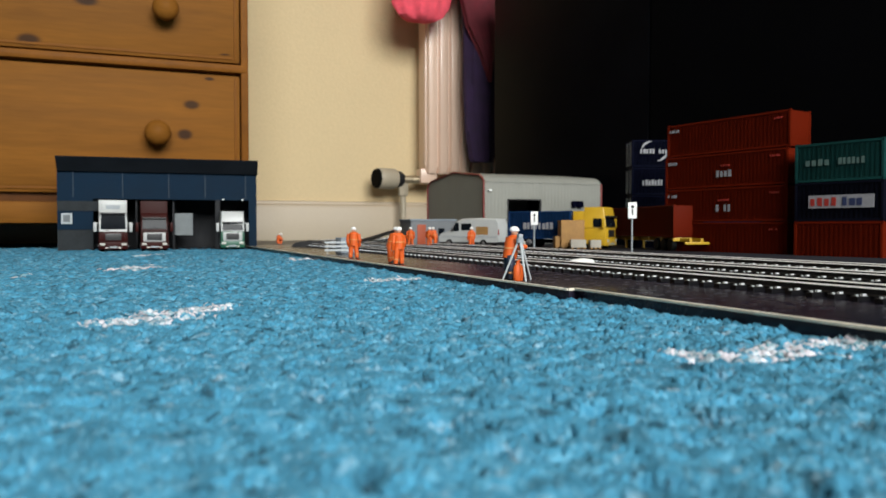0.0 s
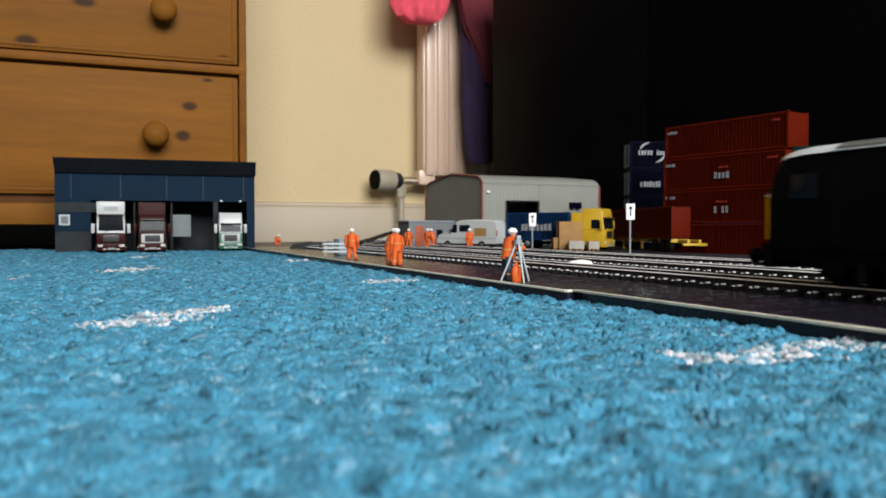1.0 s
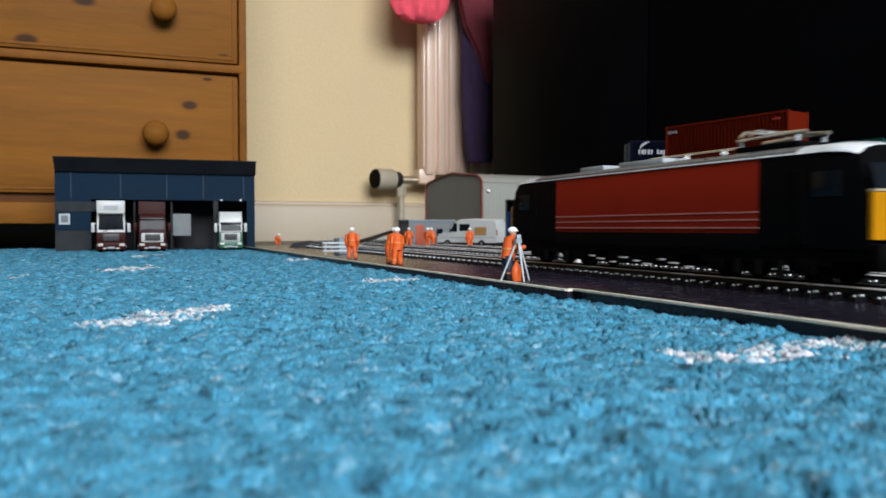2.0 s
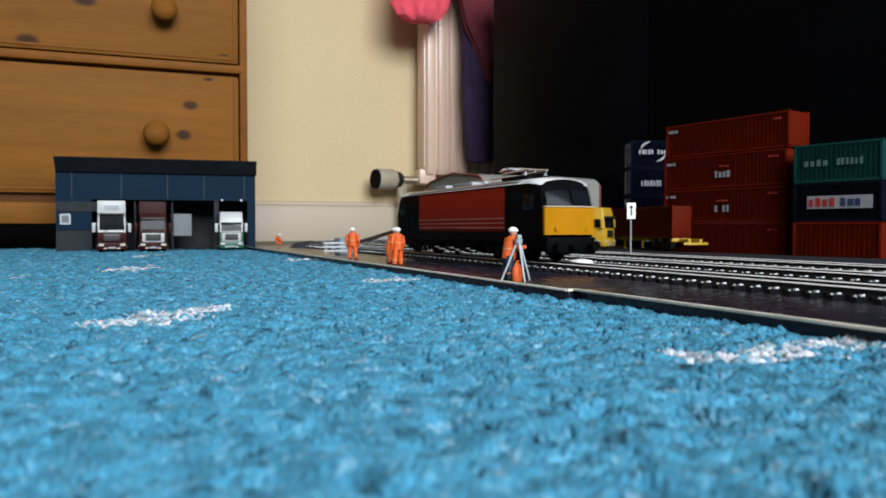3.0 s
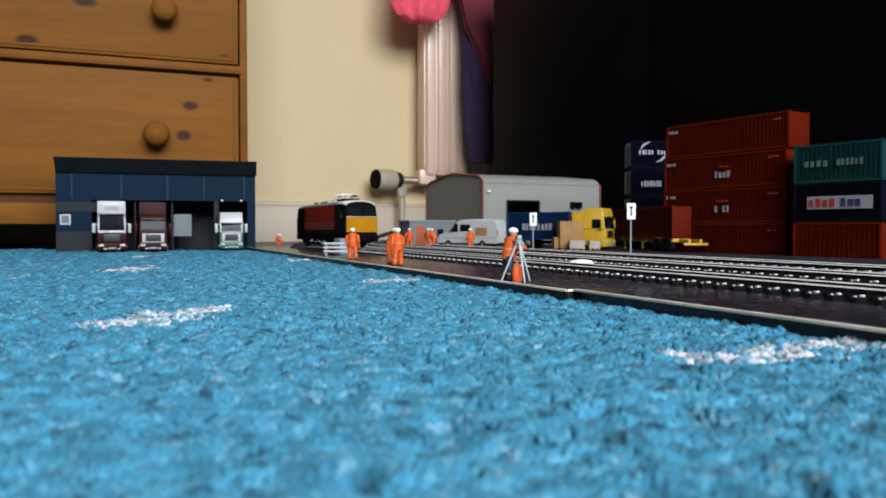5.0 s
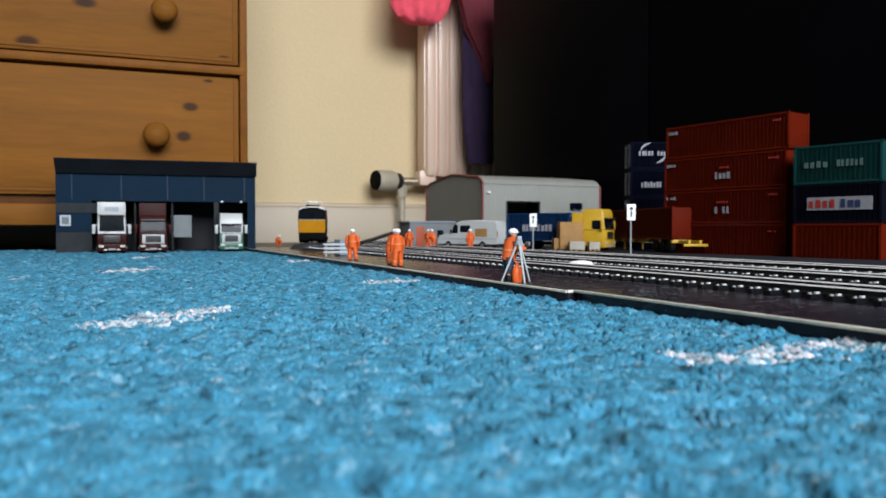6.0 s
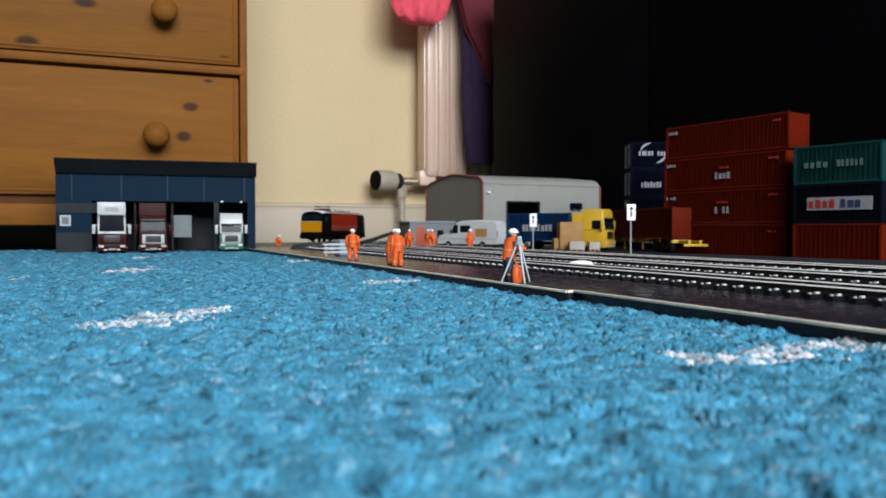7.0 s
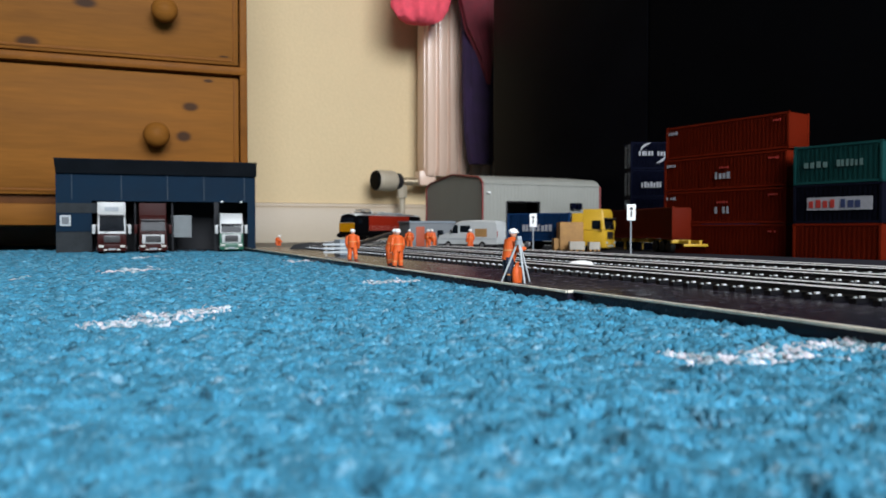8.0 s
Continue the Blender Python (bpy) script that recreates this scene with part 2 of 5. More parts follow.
def rod(bm, p, q, r0, r1=None, seg=10):
    p, q = Vector(p), Vector(q)
    d = q - p
    m = Matrix.Translation((p + q) / 2) @ d.to_track_quat("Z", "Y").to_matrix().to_4x4()
    bmesh.ops.create_cone(bm, cap_ends=True, segments=seg, radius1=r0, radius2=r0 if r1 is None else r1, depth=d.length, matrix=m)
    return bm


def ball(bm, c, r, seg=12):
    s = (r, r, r) if isinstance(r, (int, float)) else r
    bmesh.ops.create_uvsphere(bm, u_segments=seg, v_segments=max(6, seg * 2 // 3), radius=1.0,
                              matrix=Matrix.Translation(c) @ Matrix.Diagonal((*s, 1)))
    return bm


def loft(bm, rings, caps=True):
    """A skin over rings of equally many points."""
    vs = [[bm.verts.new(p) for p in ring] for ring in rings]
    k = len(vs[0])
    for a, b in zip(vs, vs[1:]):
        for i in range(k):
            bm.faces.new((a[i], a[(i + 1) % k], b[(i + 1) % k], b[i]))
    if caps:
        bm.faces.new(vs[0][::-1])
        bm.faces.new(vs[-1])
    bmesh.ops.recalc_face_normals(bm, faces=bm.faces[:])
    return bm


def lathe(bm, profile, seg=24, m=None):
    """A turned shape from (radius, height) pairs about z."""
    rings = [[(m or Matrix()) @ Vector((r * math.cos(2 * math.pi * i / seg), r * math.sin(2 * math.pi * i / seg), h)) for i in range(seg)]
             for r, h in profile]
    return loft(bm, rings)


def mesh_of(name, bm, material, smooth=False):
    me = bpy.data.meshes.new(name)
    bm.to_mesh(me)
    bm.free()
    for one in material if isinstance(material, (list, tuple)) else (material,):
        me.materials.append(one)
    if smooth:
        me.shade_smooth()
        me.set_sharp_from_angle(angle=radians(38))
    return me


def part(name, bm, material, parent, label="", smooth=True):
    ob = new(name, mesh_of(name, bm, material, smooth))
    ob.parent = parent
    return tagged(ob, label)


def thing(name, m, label, category, group="", kind=""):
    ob = new(name)
    ob.empty_display_size = 0.02
    ob.matrix_world = m
    return tagged(ob, label, category, group, kind)


def single(name, bm, material, m, label, category, group="", kind="", smooth=True):
    ob = new(name, mesh_of(name, bm, material, smooth))
    ob.matrix_world = m
    return tagged(ob, label, category, group, kind)


def bars(parent, name, x0, x1, z0, z1, y, count, material, rng, m=None):
    """Lettering as plain upright bars on a face that looks along -y."""
    bm = bmesh.new()
    w = (x1 - x0) / count
    for i in range(count):
        if rng.random() < 0.06:
            continue
        box(bm, x0 + i * w, x0 + (i + rng.uniform(0.5, 0.78)) * w, y - 0.0003, y + 0.0002, z0, z1 - rng.choice((0, 0, 0.15)) * (z1 - z0), 0, m)
    return part(name, bm, material, parent, "", False)

# ---- room ----
ROOM_TURN = -3.4
W = pose(0, 0, 0, 0, 0, ROOM_TURN)       # the room's own axes; the tracks run along y
WALL_Y, RIGHT_X, LEFT_X, BACK_Y, CEIL_Z = 1.645, 1.72, -1.75, -2.16, 2.4


def room():
    def wall(name, label, m=M_ROOM, *boxes):
        bm = bmesh.new()
        for b in boxes:
            box(bm, *b)
        single(name, bm, m, W, label, "wall", kind="structure", smooth=False)
    wall("wall_north", "unseen plaster wall, paint darkened to cut bounced light behind the drawers", M_WALL, (LEFT_X - 0.1, RIGHT_X + 0.1, WALL_Y, WALL_Y + 0.1, -0.02, CEIL_Z))
    # West, east and south walls are unseen; their dark paint deepens the shadows.
    wall("wall_west", "unseen plaster wall, paint darkened to cut bounced light", M_ROOM, (LEFT_X - 0.1, LEFT_X, BACK_Y - 0.1, WALL_Y, -0.02, CEIL_Z))
    wall("wall_east", "unseen plaster wall, paint darkened to cut bounced light", M_ROOM, (RIGHT_X, RIGHT_X + 0.1, BACK_Y, WALL_Y, -0.02, CEIL_Z))
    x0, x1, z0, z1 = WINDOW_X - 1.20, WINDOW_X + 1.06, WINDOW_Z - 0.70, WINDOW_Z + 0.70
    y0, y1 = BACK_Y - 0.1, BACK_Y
    wall("wall_south", "unseen plaster wall with a window opening, paint darkened to cut bounced light", M_ROOM,
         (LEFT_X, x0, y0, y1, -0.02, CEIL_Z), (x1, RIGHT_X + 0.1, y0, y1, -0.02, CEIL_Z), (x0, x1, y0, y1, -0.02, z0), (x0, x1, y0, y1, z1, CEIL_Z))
    bm = bmesh.new()
    box(bm, LEFT_X - 0.1, RIGHT_X + 0.1, BACK_Y - 0.1, WALL_Y + 0.1, CEIL_Z, CEIL_Z + 0.05)
    single("ceiling", bm, M_CEIL, W, "white painted flat ceiling", "ceiling", kind="structure", smooth=False)
    # skirting board with a moulded top edge
    bm = bmesh.new()
    prof = [(0, 0), (-0.016, 0), (-0.016, 0.070), (-0.013, 0.078), (-0.008, 0.081), (-0.007, 0.086), (0, 0.088)]
    loft(bm, [[(x, WALL_Y + a, b) for a, b in prof] for x in (LEFT_X, RIGHT_X)])
    single("baseboard", bm, M_SKIRT, W, "cream gloss skirting board along the wall", "skirting board", kind="structure")


def carpet():
    bm = bmesh.new()
    bmesh.ops.create_grid(bm, x_segments=40, y_segments=40, size=1.0)
    for v in bm.verts:
        v.co.x, v.co.y = (LEFT_X + RIGHT_X) / 2 + v.co.x * (RIGHT_X - LEFT_X) / 2, (BACK_Y + WALL_Y) / 2 + v.co.y * (WALL_Y - BACK_Y) / 2
    for v in bm.verts:
        v.co.z = -0.003 + 0.0006 * noise.noise(v.co * 9)
    single("floor", bm, M_BACKING, W, "teal wool carpet with pale flecks", "carpet", kind="structure")
    # pile: tufts of short bent blades, dense where the camera lies
    rng = np.random.default_rng(4)
    flecks = ((0.002, 0.243, 0.011, 0.012), (0.0145, 0.251, 0.013, 0.019), (0.031, 0.269, 0.010, 0.012), (0.0135, 0.553, 0.0165, 0.034), (0.138, 0.376, 0.014, 0.019),
              (0.1185, 0.1290, 0.006, 0.007), (0.124, 0.1195, 0.011, 0.0055), (0.140, 0.1205, 0.012, 0.0060), (0.160, 0.1235, 0.012, 0.0070), (0.171, 0.125, 0.008, 0.006),
              (0.155, 0.658, 0.014, 0.024), (-0.048, 0.485, 0.006, 0.008), (0.036, 0.815, 0.014, 0.034))
    pts = []
    for near, far, gap in ((0.05, 0.16, 0.00065), (0.16, 0.28, 0.0009), (0.28, 0.45, 0.0014), (0.45, 0.75, 0.0023), (0.75, 1.2, 0.0040)):
        area = radians(66) * (far * far - near * near) / 2
        count = int(area / (gap * gap))
        r = np.sqrt(rng.uniform(near * near, far * far, count))
        a = radians(24.3) + rng.uniform(-radians(33), radians(33), count)
        x, y = r * np.sin(a), r * np.cos(a)
        keep = (x < 0.172) & (y < 1.14)
        pts.append(np.stack((x[keep], y[keep], np.full(keep.sum(), gap)), 1))
    pts = np.concatenate(pts)
    count = len(pts)
    # clumps of pile lean and rise together
    def wave(px, py, s, k):
        out = np.zeros(len(px))
        g = np.random.default_rng(k)
        for _ in range(9):
            ang, ph, f = g.uniform(0, 6.28), g.uniform(0, 6.28), s * g.uniform(0.6, 1.6)
            out += np.sin((px * np.cos(ang) + py * np.sin(ang)) * f + ph)
        return out / 3.0
    def spots(cell, chance, wide, deep, k):
        """Scattered bumps, one at most in each cell: 1 at the middle of a bump, 0 away from it."""
        c, q = math.cos(radians(24)), math.sin(radians(24))
        px, py = (pts[:, 0] * c - pts[:, 1] * q) / wide, (pts[:, 0] * q + pts[:, 1] * c) / deep
        ix, iy = np.floor(px / cell).astype(int), np.floor(py / cell).astype(int)
        g = np.random.default_rng(k)
        table = g.uniform(0, 1, (4, 4096))
        out = np.zeros(count)
        for ax in (-1, 0, 1):
            for ay in (-1, 0, 1):
                key = ((ix + ax) * 73 + (iy + ay) * 1201) % 4096
                dx, dy = px - (ix + ax + table[0, key]) * cell, py - (iy + ay + table[1, key]) * cell
                size = cell * (0.16 + 0.20 * table[2, key])
                out = np.maximum(out, np.where(table[3, key] < chance, np.exp(-(dx * dx + dy * dy) / (size * size)), 0))
        return out
    clump = wave(pts[:, 0], pts[:, 1], 850, 1)
    broad = wave(pts[:, 0], pts[:, 1], 330, 2)
    high = 0.0030 + 0.00040 * clump + 0.00035 * broad + rng.uniform(-0.00012, 0.00012, count)
    high += 0.0013 * spots(0.0075, 0.55, 1.5, 1.0, 21) - 0.0035 * spots(0.0080, 0.60, 1.7, 0.9, 22)
    high = np.clip(high, 0.0002, 0.0056) - 0.0026
    lean = rng.normal(0, 0.0005, (count, 2)) + 0.0006 * np.stack((wave(pts[:, 0], pts[:, 1], 900, 3), wave(pts[:, 0], pts[:, 1], 900, 5)), 1)
    for name, want in (("carpet_pile", False), ("carpet_fleck", True)):
        near_fleck = np.zeros(count, bool)
        edge = 0.45 * wave(pts[:, 0], pts[:, 1], 420, 7) + 0.25 * rng.normal(0, 1, count)
        for fx, fy, sx, sy in flecks:
            u, v = (pts[:, 0] - fx), (pts[:, 1] - fy)
            c, s = math.cos(radians(24)), math.sin(radians(24))
            d = ((u * c - v * s) / sx) ** 2 + ((u * s + v * c) / sy) ** 2
            near_fleck |= d + edge * 0.8 < 0.92
        near_fleck &= np.random.default_rng(11).random(count) > 0.18
        sel = near_fleck == want
        p, h, ln = pts[sel], high[sel], lean[sel]
        k = len(p)
        turn = rng.uniform(0, 6.28, k)
        wid = p[:, 2] * rng.uniform(1.2, 1.9, k)
        verts = np.empty((k, 11, 3))
        bottom = np.full(k, -0.0036)
        for q, (rad, up) in enumerate(((1.0, 0.0), (0.8, 0.80))):
            for i in range(5):
                ang = turn + i * math.pi / 2.5 + 0.5 * q
                rr = wid * rad * (1 + 0.35 * rng.uniform(-1, 1, k))
                verts[:, q * 5 + i] = np.stack((p[:, 0] + ln[:, 0] * up + rr * np.cos(ang), p[:, 1] + ln[:, 1] * up + rr * np.sin(ang), bottom + (h - bottom) * up + (rng.uniform(-1, 1, k) * 0.0002 if q else 0)), 1)
        verts[:, 10] = np.stack((p[:, 0] + ln[:, 0], p[:, 1] + ln[:, 1], h), 1)
        quads = np.array([[i, (i + 1) % 5, 5 + (i + 1) % 5, 5 + i] for i in range(5)])
        tris = np.array([[5 + i, 5 + (i + 1) % 5, 10] for i in range(5)])
        off = (np.arange(k) * 11)[:, None, None]
        f4, f3 = (quads[None] + off).reshape(-1), (tris[None] + off).reshape(-1)
        me = bpy.data.meshes.new(name)
        me.vertices.add(k * 11)
        me.vertices.foreach_set("co", verts.reshape(-1))
        me.loops.add(len(f4) + len(f3))
        me.loops.foreach_set("vertex_index", np.concatenate((f4, f3)))
        me.polygons.add(k * 10)
        me.polygons.foreach_set("loop_start", np.concatenate((np.arange(k * 5) * 4, k * 20 + np.arange(k * 5) * 3)))
        me.update(calc_edges=True)
        me.shade_smooth()
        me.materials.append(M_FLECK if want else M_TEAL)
        ob = new(name, me)
        tagged(ob, "pale fleck tufts woven into the carpet" if want else "teal woollen carpet pile in uneven tufts", "carpet", kind="stuff")


def chest():
    """Pine chest of drawers: plinth gap, carcass, three drawers, turned knobs."""
    c = thing("chest_of_drawers", W @ pose(0, 0, 0), "varnished knotty pine chest of drawers with round knobs", "chest of drawers")
    x1, x0, yf, yb = 0.119, -0.60, 1.130, 1.60
    bm = bmesh.new()
    box(bm, x0, x1, yf + 0.012, yb, 0.040, 0.80, 0.003)
    part("carcass", bm, M_PINE_DARK, c)
    bm = bmesh.new()
    box(bm, x0 - 0.005, x1 + 0.003, yf, yb, 0.034, 0.064, 0.004)
    part("base_rail", bm, M_PINE, c)
    for a in (x0 + 0.02, x1 - 0.06):
        for b in (yf + 0.03, yb - 0.06):
            part("foot", box(bmesh.new(), a, a + 0.04, b, b + 0.04, -0.002, 0.04, 0.004), M_PINE_DARK, c)
    for i, (z0, z1) in enumerate(((0.076, 0.252), (0.270, 0.446), (0.464, 0.64))):
        bm = bmesh.new()
        box(bm, x0 + 0.012, x1 - 0.010, yf + 0.002, yf + 0.022, z0, z1, 0.004)
        d = part("drawer", bm, M_PINE, c)
        bm = bmesh.new()
        if i < 2:
            box(bm, x0, x1, yf - 0.004, yf + 0.016, z1 + 0.003, z1 + 0.016, 0.005)
        else:
            box(bm, x0, x1, yf - 0.004, yf + 0.016, z1 + 0.003, z1 + 0.03, 0.005)
        part("drawer_rail", bm, M_PINE_RAIL, c)
        bm = bmesh.new()
        box(bm, x1 - 0.0185, x1 - 0.0145, yf + 0.0005, yf + 0.006, z0 + 0.004, z1 - 0.004, 0.0015)
        box(bm, x0 + 0.0165, x1 - 0.0190, yf + 0.0005, yf + 0.006, z0 + 0.0045, z0 + 0.0085, 0.0015)
        part("drawer_bead", bm, M_PINE_RAIL, d, "rounded bead round the drawer front")
        for kx in ((-0.005, 0.007, 0.01)[i], -0.44):
            bm = bmesh.new()
            lathe(bm, [(r * 0.83, h * 0.9) for r, h in ((0.0005, 0.0), (0.011, 0.0), (0.010, 0.008), (0.0125, 0.012), (0.0195, 0.019), (0.0215, 0.027), (0.0195, 0.035), (0.013, 0.041), (0.005, 0.0435), (0.0005, 0.044))],
                  28, pose(kx, yf + 0.003, (0.161, 0.335, 0.53)[i], 90))
            part("knob", bm, M_PINE, d, "turned pine knob")
    bm = bmesh.new()
    box(bm, x1 - 0.009, x1 + 0.002, yf - 0.002, yf + 0.02, 0.064, 0.8, 0.003)
    part("stile", bm, M_PINE_RAIL, c)


def radiator():
    r = thing("radiator", W, "cream enamelled panel radiator with fluted front", "radiator")
    x0, x1, yf = 0.556, 1.15, WALL_Y - 0.085
    z0, z1 = 0.150, 0.75
    prof = []
    n = 22
    step = (x1 - x0) / n
    for i in range(n):
        a = x0 + i * step
        prof += [(a, yf + 0.011), (a + step * 0.18, yf + 0.002), (a + step * 0.5, yf), (a + step * 0.82, yf + 0.002)]
    prof += [(x1, yf + 0.011), (x1, yf + 0.03), (x0, yf + 0.03)]
    bm = bmesh.new()
    loft(bm, [[(x, y + (0.006 if k in (0, 3) else 0), z) for x, y in prof] for k, z in enumerate((z0, z0 + 0.012, z1 - 0.012, z1))])
    part("front_panel", bm, M_RAD, r)
    bm = bmesh.new()
    box(bm, x0 - 0.004, x1, yf + 0.008, yf + 0.058, z0 + 0.01, z1 - 0.01, 0.01)
    part("back_panel", bm, M_RAD, r)
    v = part("valve_body", rod(bmesh.new(), (x0 - 0.050, yf + 0.03, z0 - 0.013), (x0 + 0.03, yf + 0.03, z0 - 0.013), 0.009), M_BRASS, r, "brass valve body")
    bm = bmesh.new()
    rod(bm, (x0 - 0.048, yf + 0.03, z0 - 0.013), (x0 - 0.048, yf + 0.03, -0.002), 0.0065)
    rod(bm, (x0 - 0.048, yf + 0.03, z0 - 0.05), (x0 - 0.048, yf + 0.03, z0 - 0.022), 0.0115, seg=6)
    part("pipe", bm, M_PLASTIC_W, r, "white painted pipe")
    bm = bmesh.new()
    box(bm, x0 - 0.012, x0 + 0.028, yf + 0.012, yf + 0.05, z0 - 0.022, z0 + 0.012, 0.006)
    part("boss", bm, M_RAD, r)
    mm = pose(x0 - 0.050, yf + 0.03, z0 - 0.013, 0, -90, 14)
    bm = bmesh.new()
    lathe(bm, [(0.001, 0), (0.014, 0), (0.018, 0.005), (0.018, 0.014), (0.014, 0.018), (0.001, 0.018)], 20, mm)
    part("valve_collar", bm, M_PLASTIC_K, r, "black valve collar")
    bm = bmesh.new()
    rings = []
    for rr, h in ((0.001, 0.018), (0.020, 0.018), (0.0225, 0.023), (0.0225, 0.060), (0.021, 0.064), (0.001, 0.064)):
        rings.append([mm @ Vector(((rr * (1.0 + 0.025 * (i % 2))) * math.cos(i * math.pi / 24), rr * (1.0 + 0.025 * (i % 2)) * math.sin(i * math.pi / 24), h)) for i in range(48)])
    loft(bm, rings)
    part("thermostat_head", bm, M_PLASTIC_W, r, "ribbed cream thermostat head")
    bm = bmesh.new()
    lathe(bm, [(0.001, 0.0642), (0.0222, 0.0642), (0.0205, 0.0690), (0.001, 0.0695)], 24, mm)
    part("end_cap", bm, M_UNDER, r, "dark end cap")


def cloth(name, m, label, rings, material, seed, parent=None):
    bm = bmesh.new()
    out = []
    for z, cx, cy, rx, ry in rings:
        ring = []
        for i in range(40):
            a = 2 * math.pi * i / 40
            w = 1 + 0.10 * math.sin(5 * a + z * 9 + seed) + 0.07 * math.sin(9 * a + seed * 2 + z * 14) + 0.08 * noise.noise((math.cos(a) * 2, math.sin(a) * 2, z * 9 + seed))
            ring.append((cx + rx * w * math.cos(a), cy + ry * w * math.sin(a), z))
        out.append(ring)
    loft(bm, out)
    if parent:
        return part(name, bm, material, parent, label)
    return single(name, bm, material, m, label, "clothes")


def clothes():
    g = thing("dressing_gown", W, "dark purple and maroon dressing gown hanging over the radiator", "clothes")
    cloth("sleeve", W, "dark purple sleeve", [(0.172, 0.661, 1.50, 0.0033, 0.003), (0.173, 0.661, 1.50, 0.0243, 0.016), (0.185, 0.660, 1.50, 0.0281, 0.018), (0.24, 0.656, 1.50, 0.0335, 0.02),
                                   (0.34, 0.655, 1.50, 0.0355, 0.022), (0.46, 0.656, 1.50, 0.0365, 0.024), (0.62, 0.656, 1.50, 0.0429, 0.03), (0.78, 0.656, 1.515, 0.0537, 0.04)], M_PURPLE, 1.0, g)
    cloth("collar", W, "maroon cloth fold", [(0.345, 0.671, 1.475, 0.004, 0.004), (0.40, 0.663, 1.475, 0.016, 0.012), (0.46, 0.648, 1.475, 0.032, 0.016), (0.54, 0.641, 1.475, 0.045, 0.02),
                                        (0.66, 0.641, 1.475, 0.06, 0.03), (0.79, 0.651, 1.49, 0.07, 0.05)], M_MAROON, 3.0, g)
    cloth("fleece_blanket", W, "bright pink fleece draped over the radiator", [(0.464, 0.516, 1.495, 0.0034, 0.0032), (0.467, 0.516, 1.495, 0.0292, 0.0176), (0.476, 0.516, 1.495, 0.0447, 0.0256), (0.498, 0.518, 1.50, 0.0568, 0.0320),
                                      (0.556, 0.528, 1.50, 0.0636, 0.0400), (0.656, 0.548, 1.505, 0.0688, 0.0440), (0.776, 0.568, 1.53, 0.0774, 0.0400)], M_PINK, 5.0)


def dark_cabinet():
    c = thing("cabinet", pose(0.690, 1.288, 0, 0, 0, 14.5), "tall black-brown veneered cabinet, its deep shade put into the colour", "cabinet")
    # One side in two materials: the near stretch is dulled to stand for shade.
    for y0, y1, m in ((-0.36, 0.0, M_BLACKWOOD), (-1.35, -0.363, M_SHADED_SIDE)):
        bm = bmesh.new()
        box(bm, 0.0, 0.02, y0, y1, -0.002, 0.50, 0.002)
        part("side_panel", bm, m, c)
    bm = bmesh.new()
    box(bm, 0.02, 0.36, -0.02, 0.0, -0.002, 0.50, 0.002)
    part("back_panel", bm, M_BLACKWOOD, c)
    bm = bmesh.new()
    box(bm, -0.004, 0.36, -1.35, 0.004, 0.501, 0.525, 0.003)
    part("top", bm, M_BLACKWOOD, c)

# ---- railway ----
TRACKS = (0.235, 0.302, 0.369)
CURVE_Y, CURVE_R = 0.86, 0.572
BOARD_Z, RAIL_Z = 0.0045, 0.0090


def on_track(s, off=0.0):
    """Place and heading after s metres; the line runs along y, then bends away on a curve."""
    r = CURVE_R - off
    if s < CURVE_Y:
        return Vector((TRACKS[0] + off, s)), 0.0
    a = (s - CURVE_Y) / r
    return Vector((TRACKS[0] + CURVE_R - r * math.cos(a), CURVE_Y + r * math.sin(a))), a


def baseboard():
    bm = bmesh.new()
    box(bm, 0.168, 0.46, -0.5, 0.2442, -0.002, BOARD_Z, 0.0003)
    b = single("track_board", bm, M_BOARD, pose(0, 0, 0), "black painted board under the railway tracks", "baseboard")
    part("board_lip", box(bmesh.new(), 0.1664, 0.1682, -0.5, 0.2435, BOARD_Z - 0.0008, BOARD_Z + 0.0002, 0.0003), M_BOARD_EDGE, b, "bare wooden lip")
    bm = bmesh.new()
    box(bm, 0.1645, 0.46, 0.2445, 1.02, -0.002, BOARD_Z - 0.0002, 0.0008)
    b = single("track_board", bm, M_BOARD, pose(0, 0, 0), "black painted board under the railway tracks", "baseboard")
    part("board_lip", box(bmesh.new(), 0.1634, 0.1647, 0.2445, 1.02, BOARD_Z - 0.0010, BOARD_Z, 0.0003), M_BOARD_EDGE, b, "bare wooden lip")
    part("board_lip", box(bmesh.new(), 0.1640, 0.1676, 0.2438, 0.2446, BOARD_Z - 0.0010, BOARD_Z + 0.0001, 0.0002), M_BOARD_EDGE, b, "bare wooden lip")
    # the far board carries the curve
    bm = bmesh.new()
    out = [(0.164, 1.021), (0.19, 1.30), (0.46, 1.50), (0.66, 1.52), (0.672, 1.32), (0.46, 1.021)]
    loft(bm, [[(x, y, z) for x, y in out] for z in (-0.002, BOARD_Z - 0.0004)])
    single("track_board", bm, M_FARBOARD, pose(0, 0, 0), "pale bare board under the far curve of track", "baseboard")
    bm = bmesh.new()
    box(bm, 0.461, 0.66, 0.30, 1.02, -0.002, BOARD_Z - 0.0006, 0.0008)
    single("yard_board", bm, M_ASPHALT, pose(0, 0, 0), "dark printed tarmac yard board beside the tracks", "baseboard")


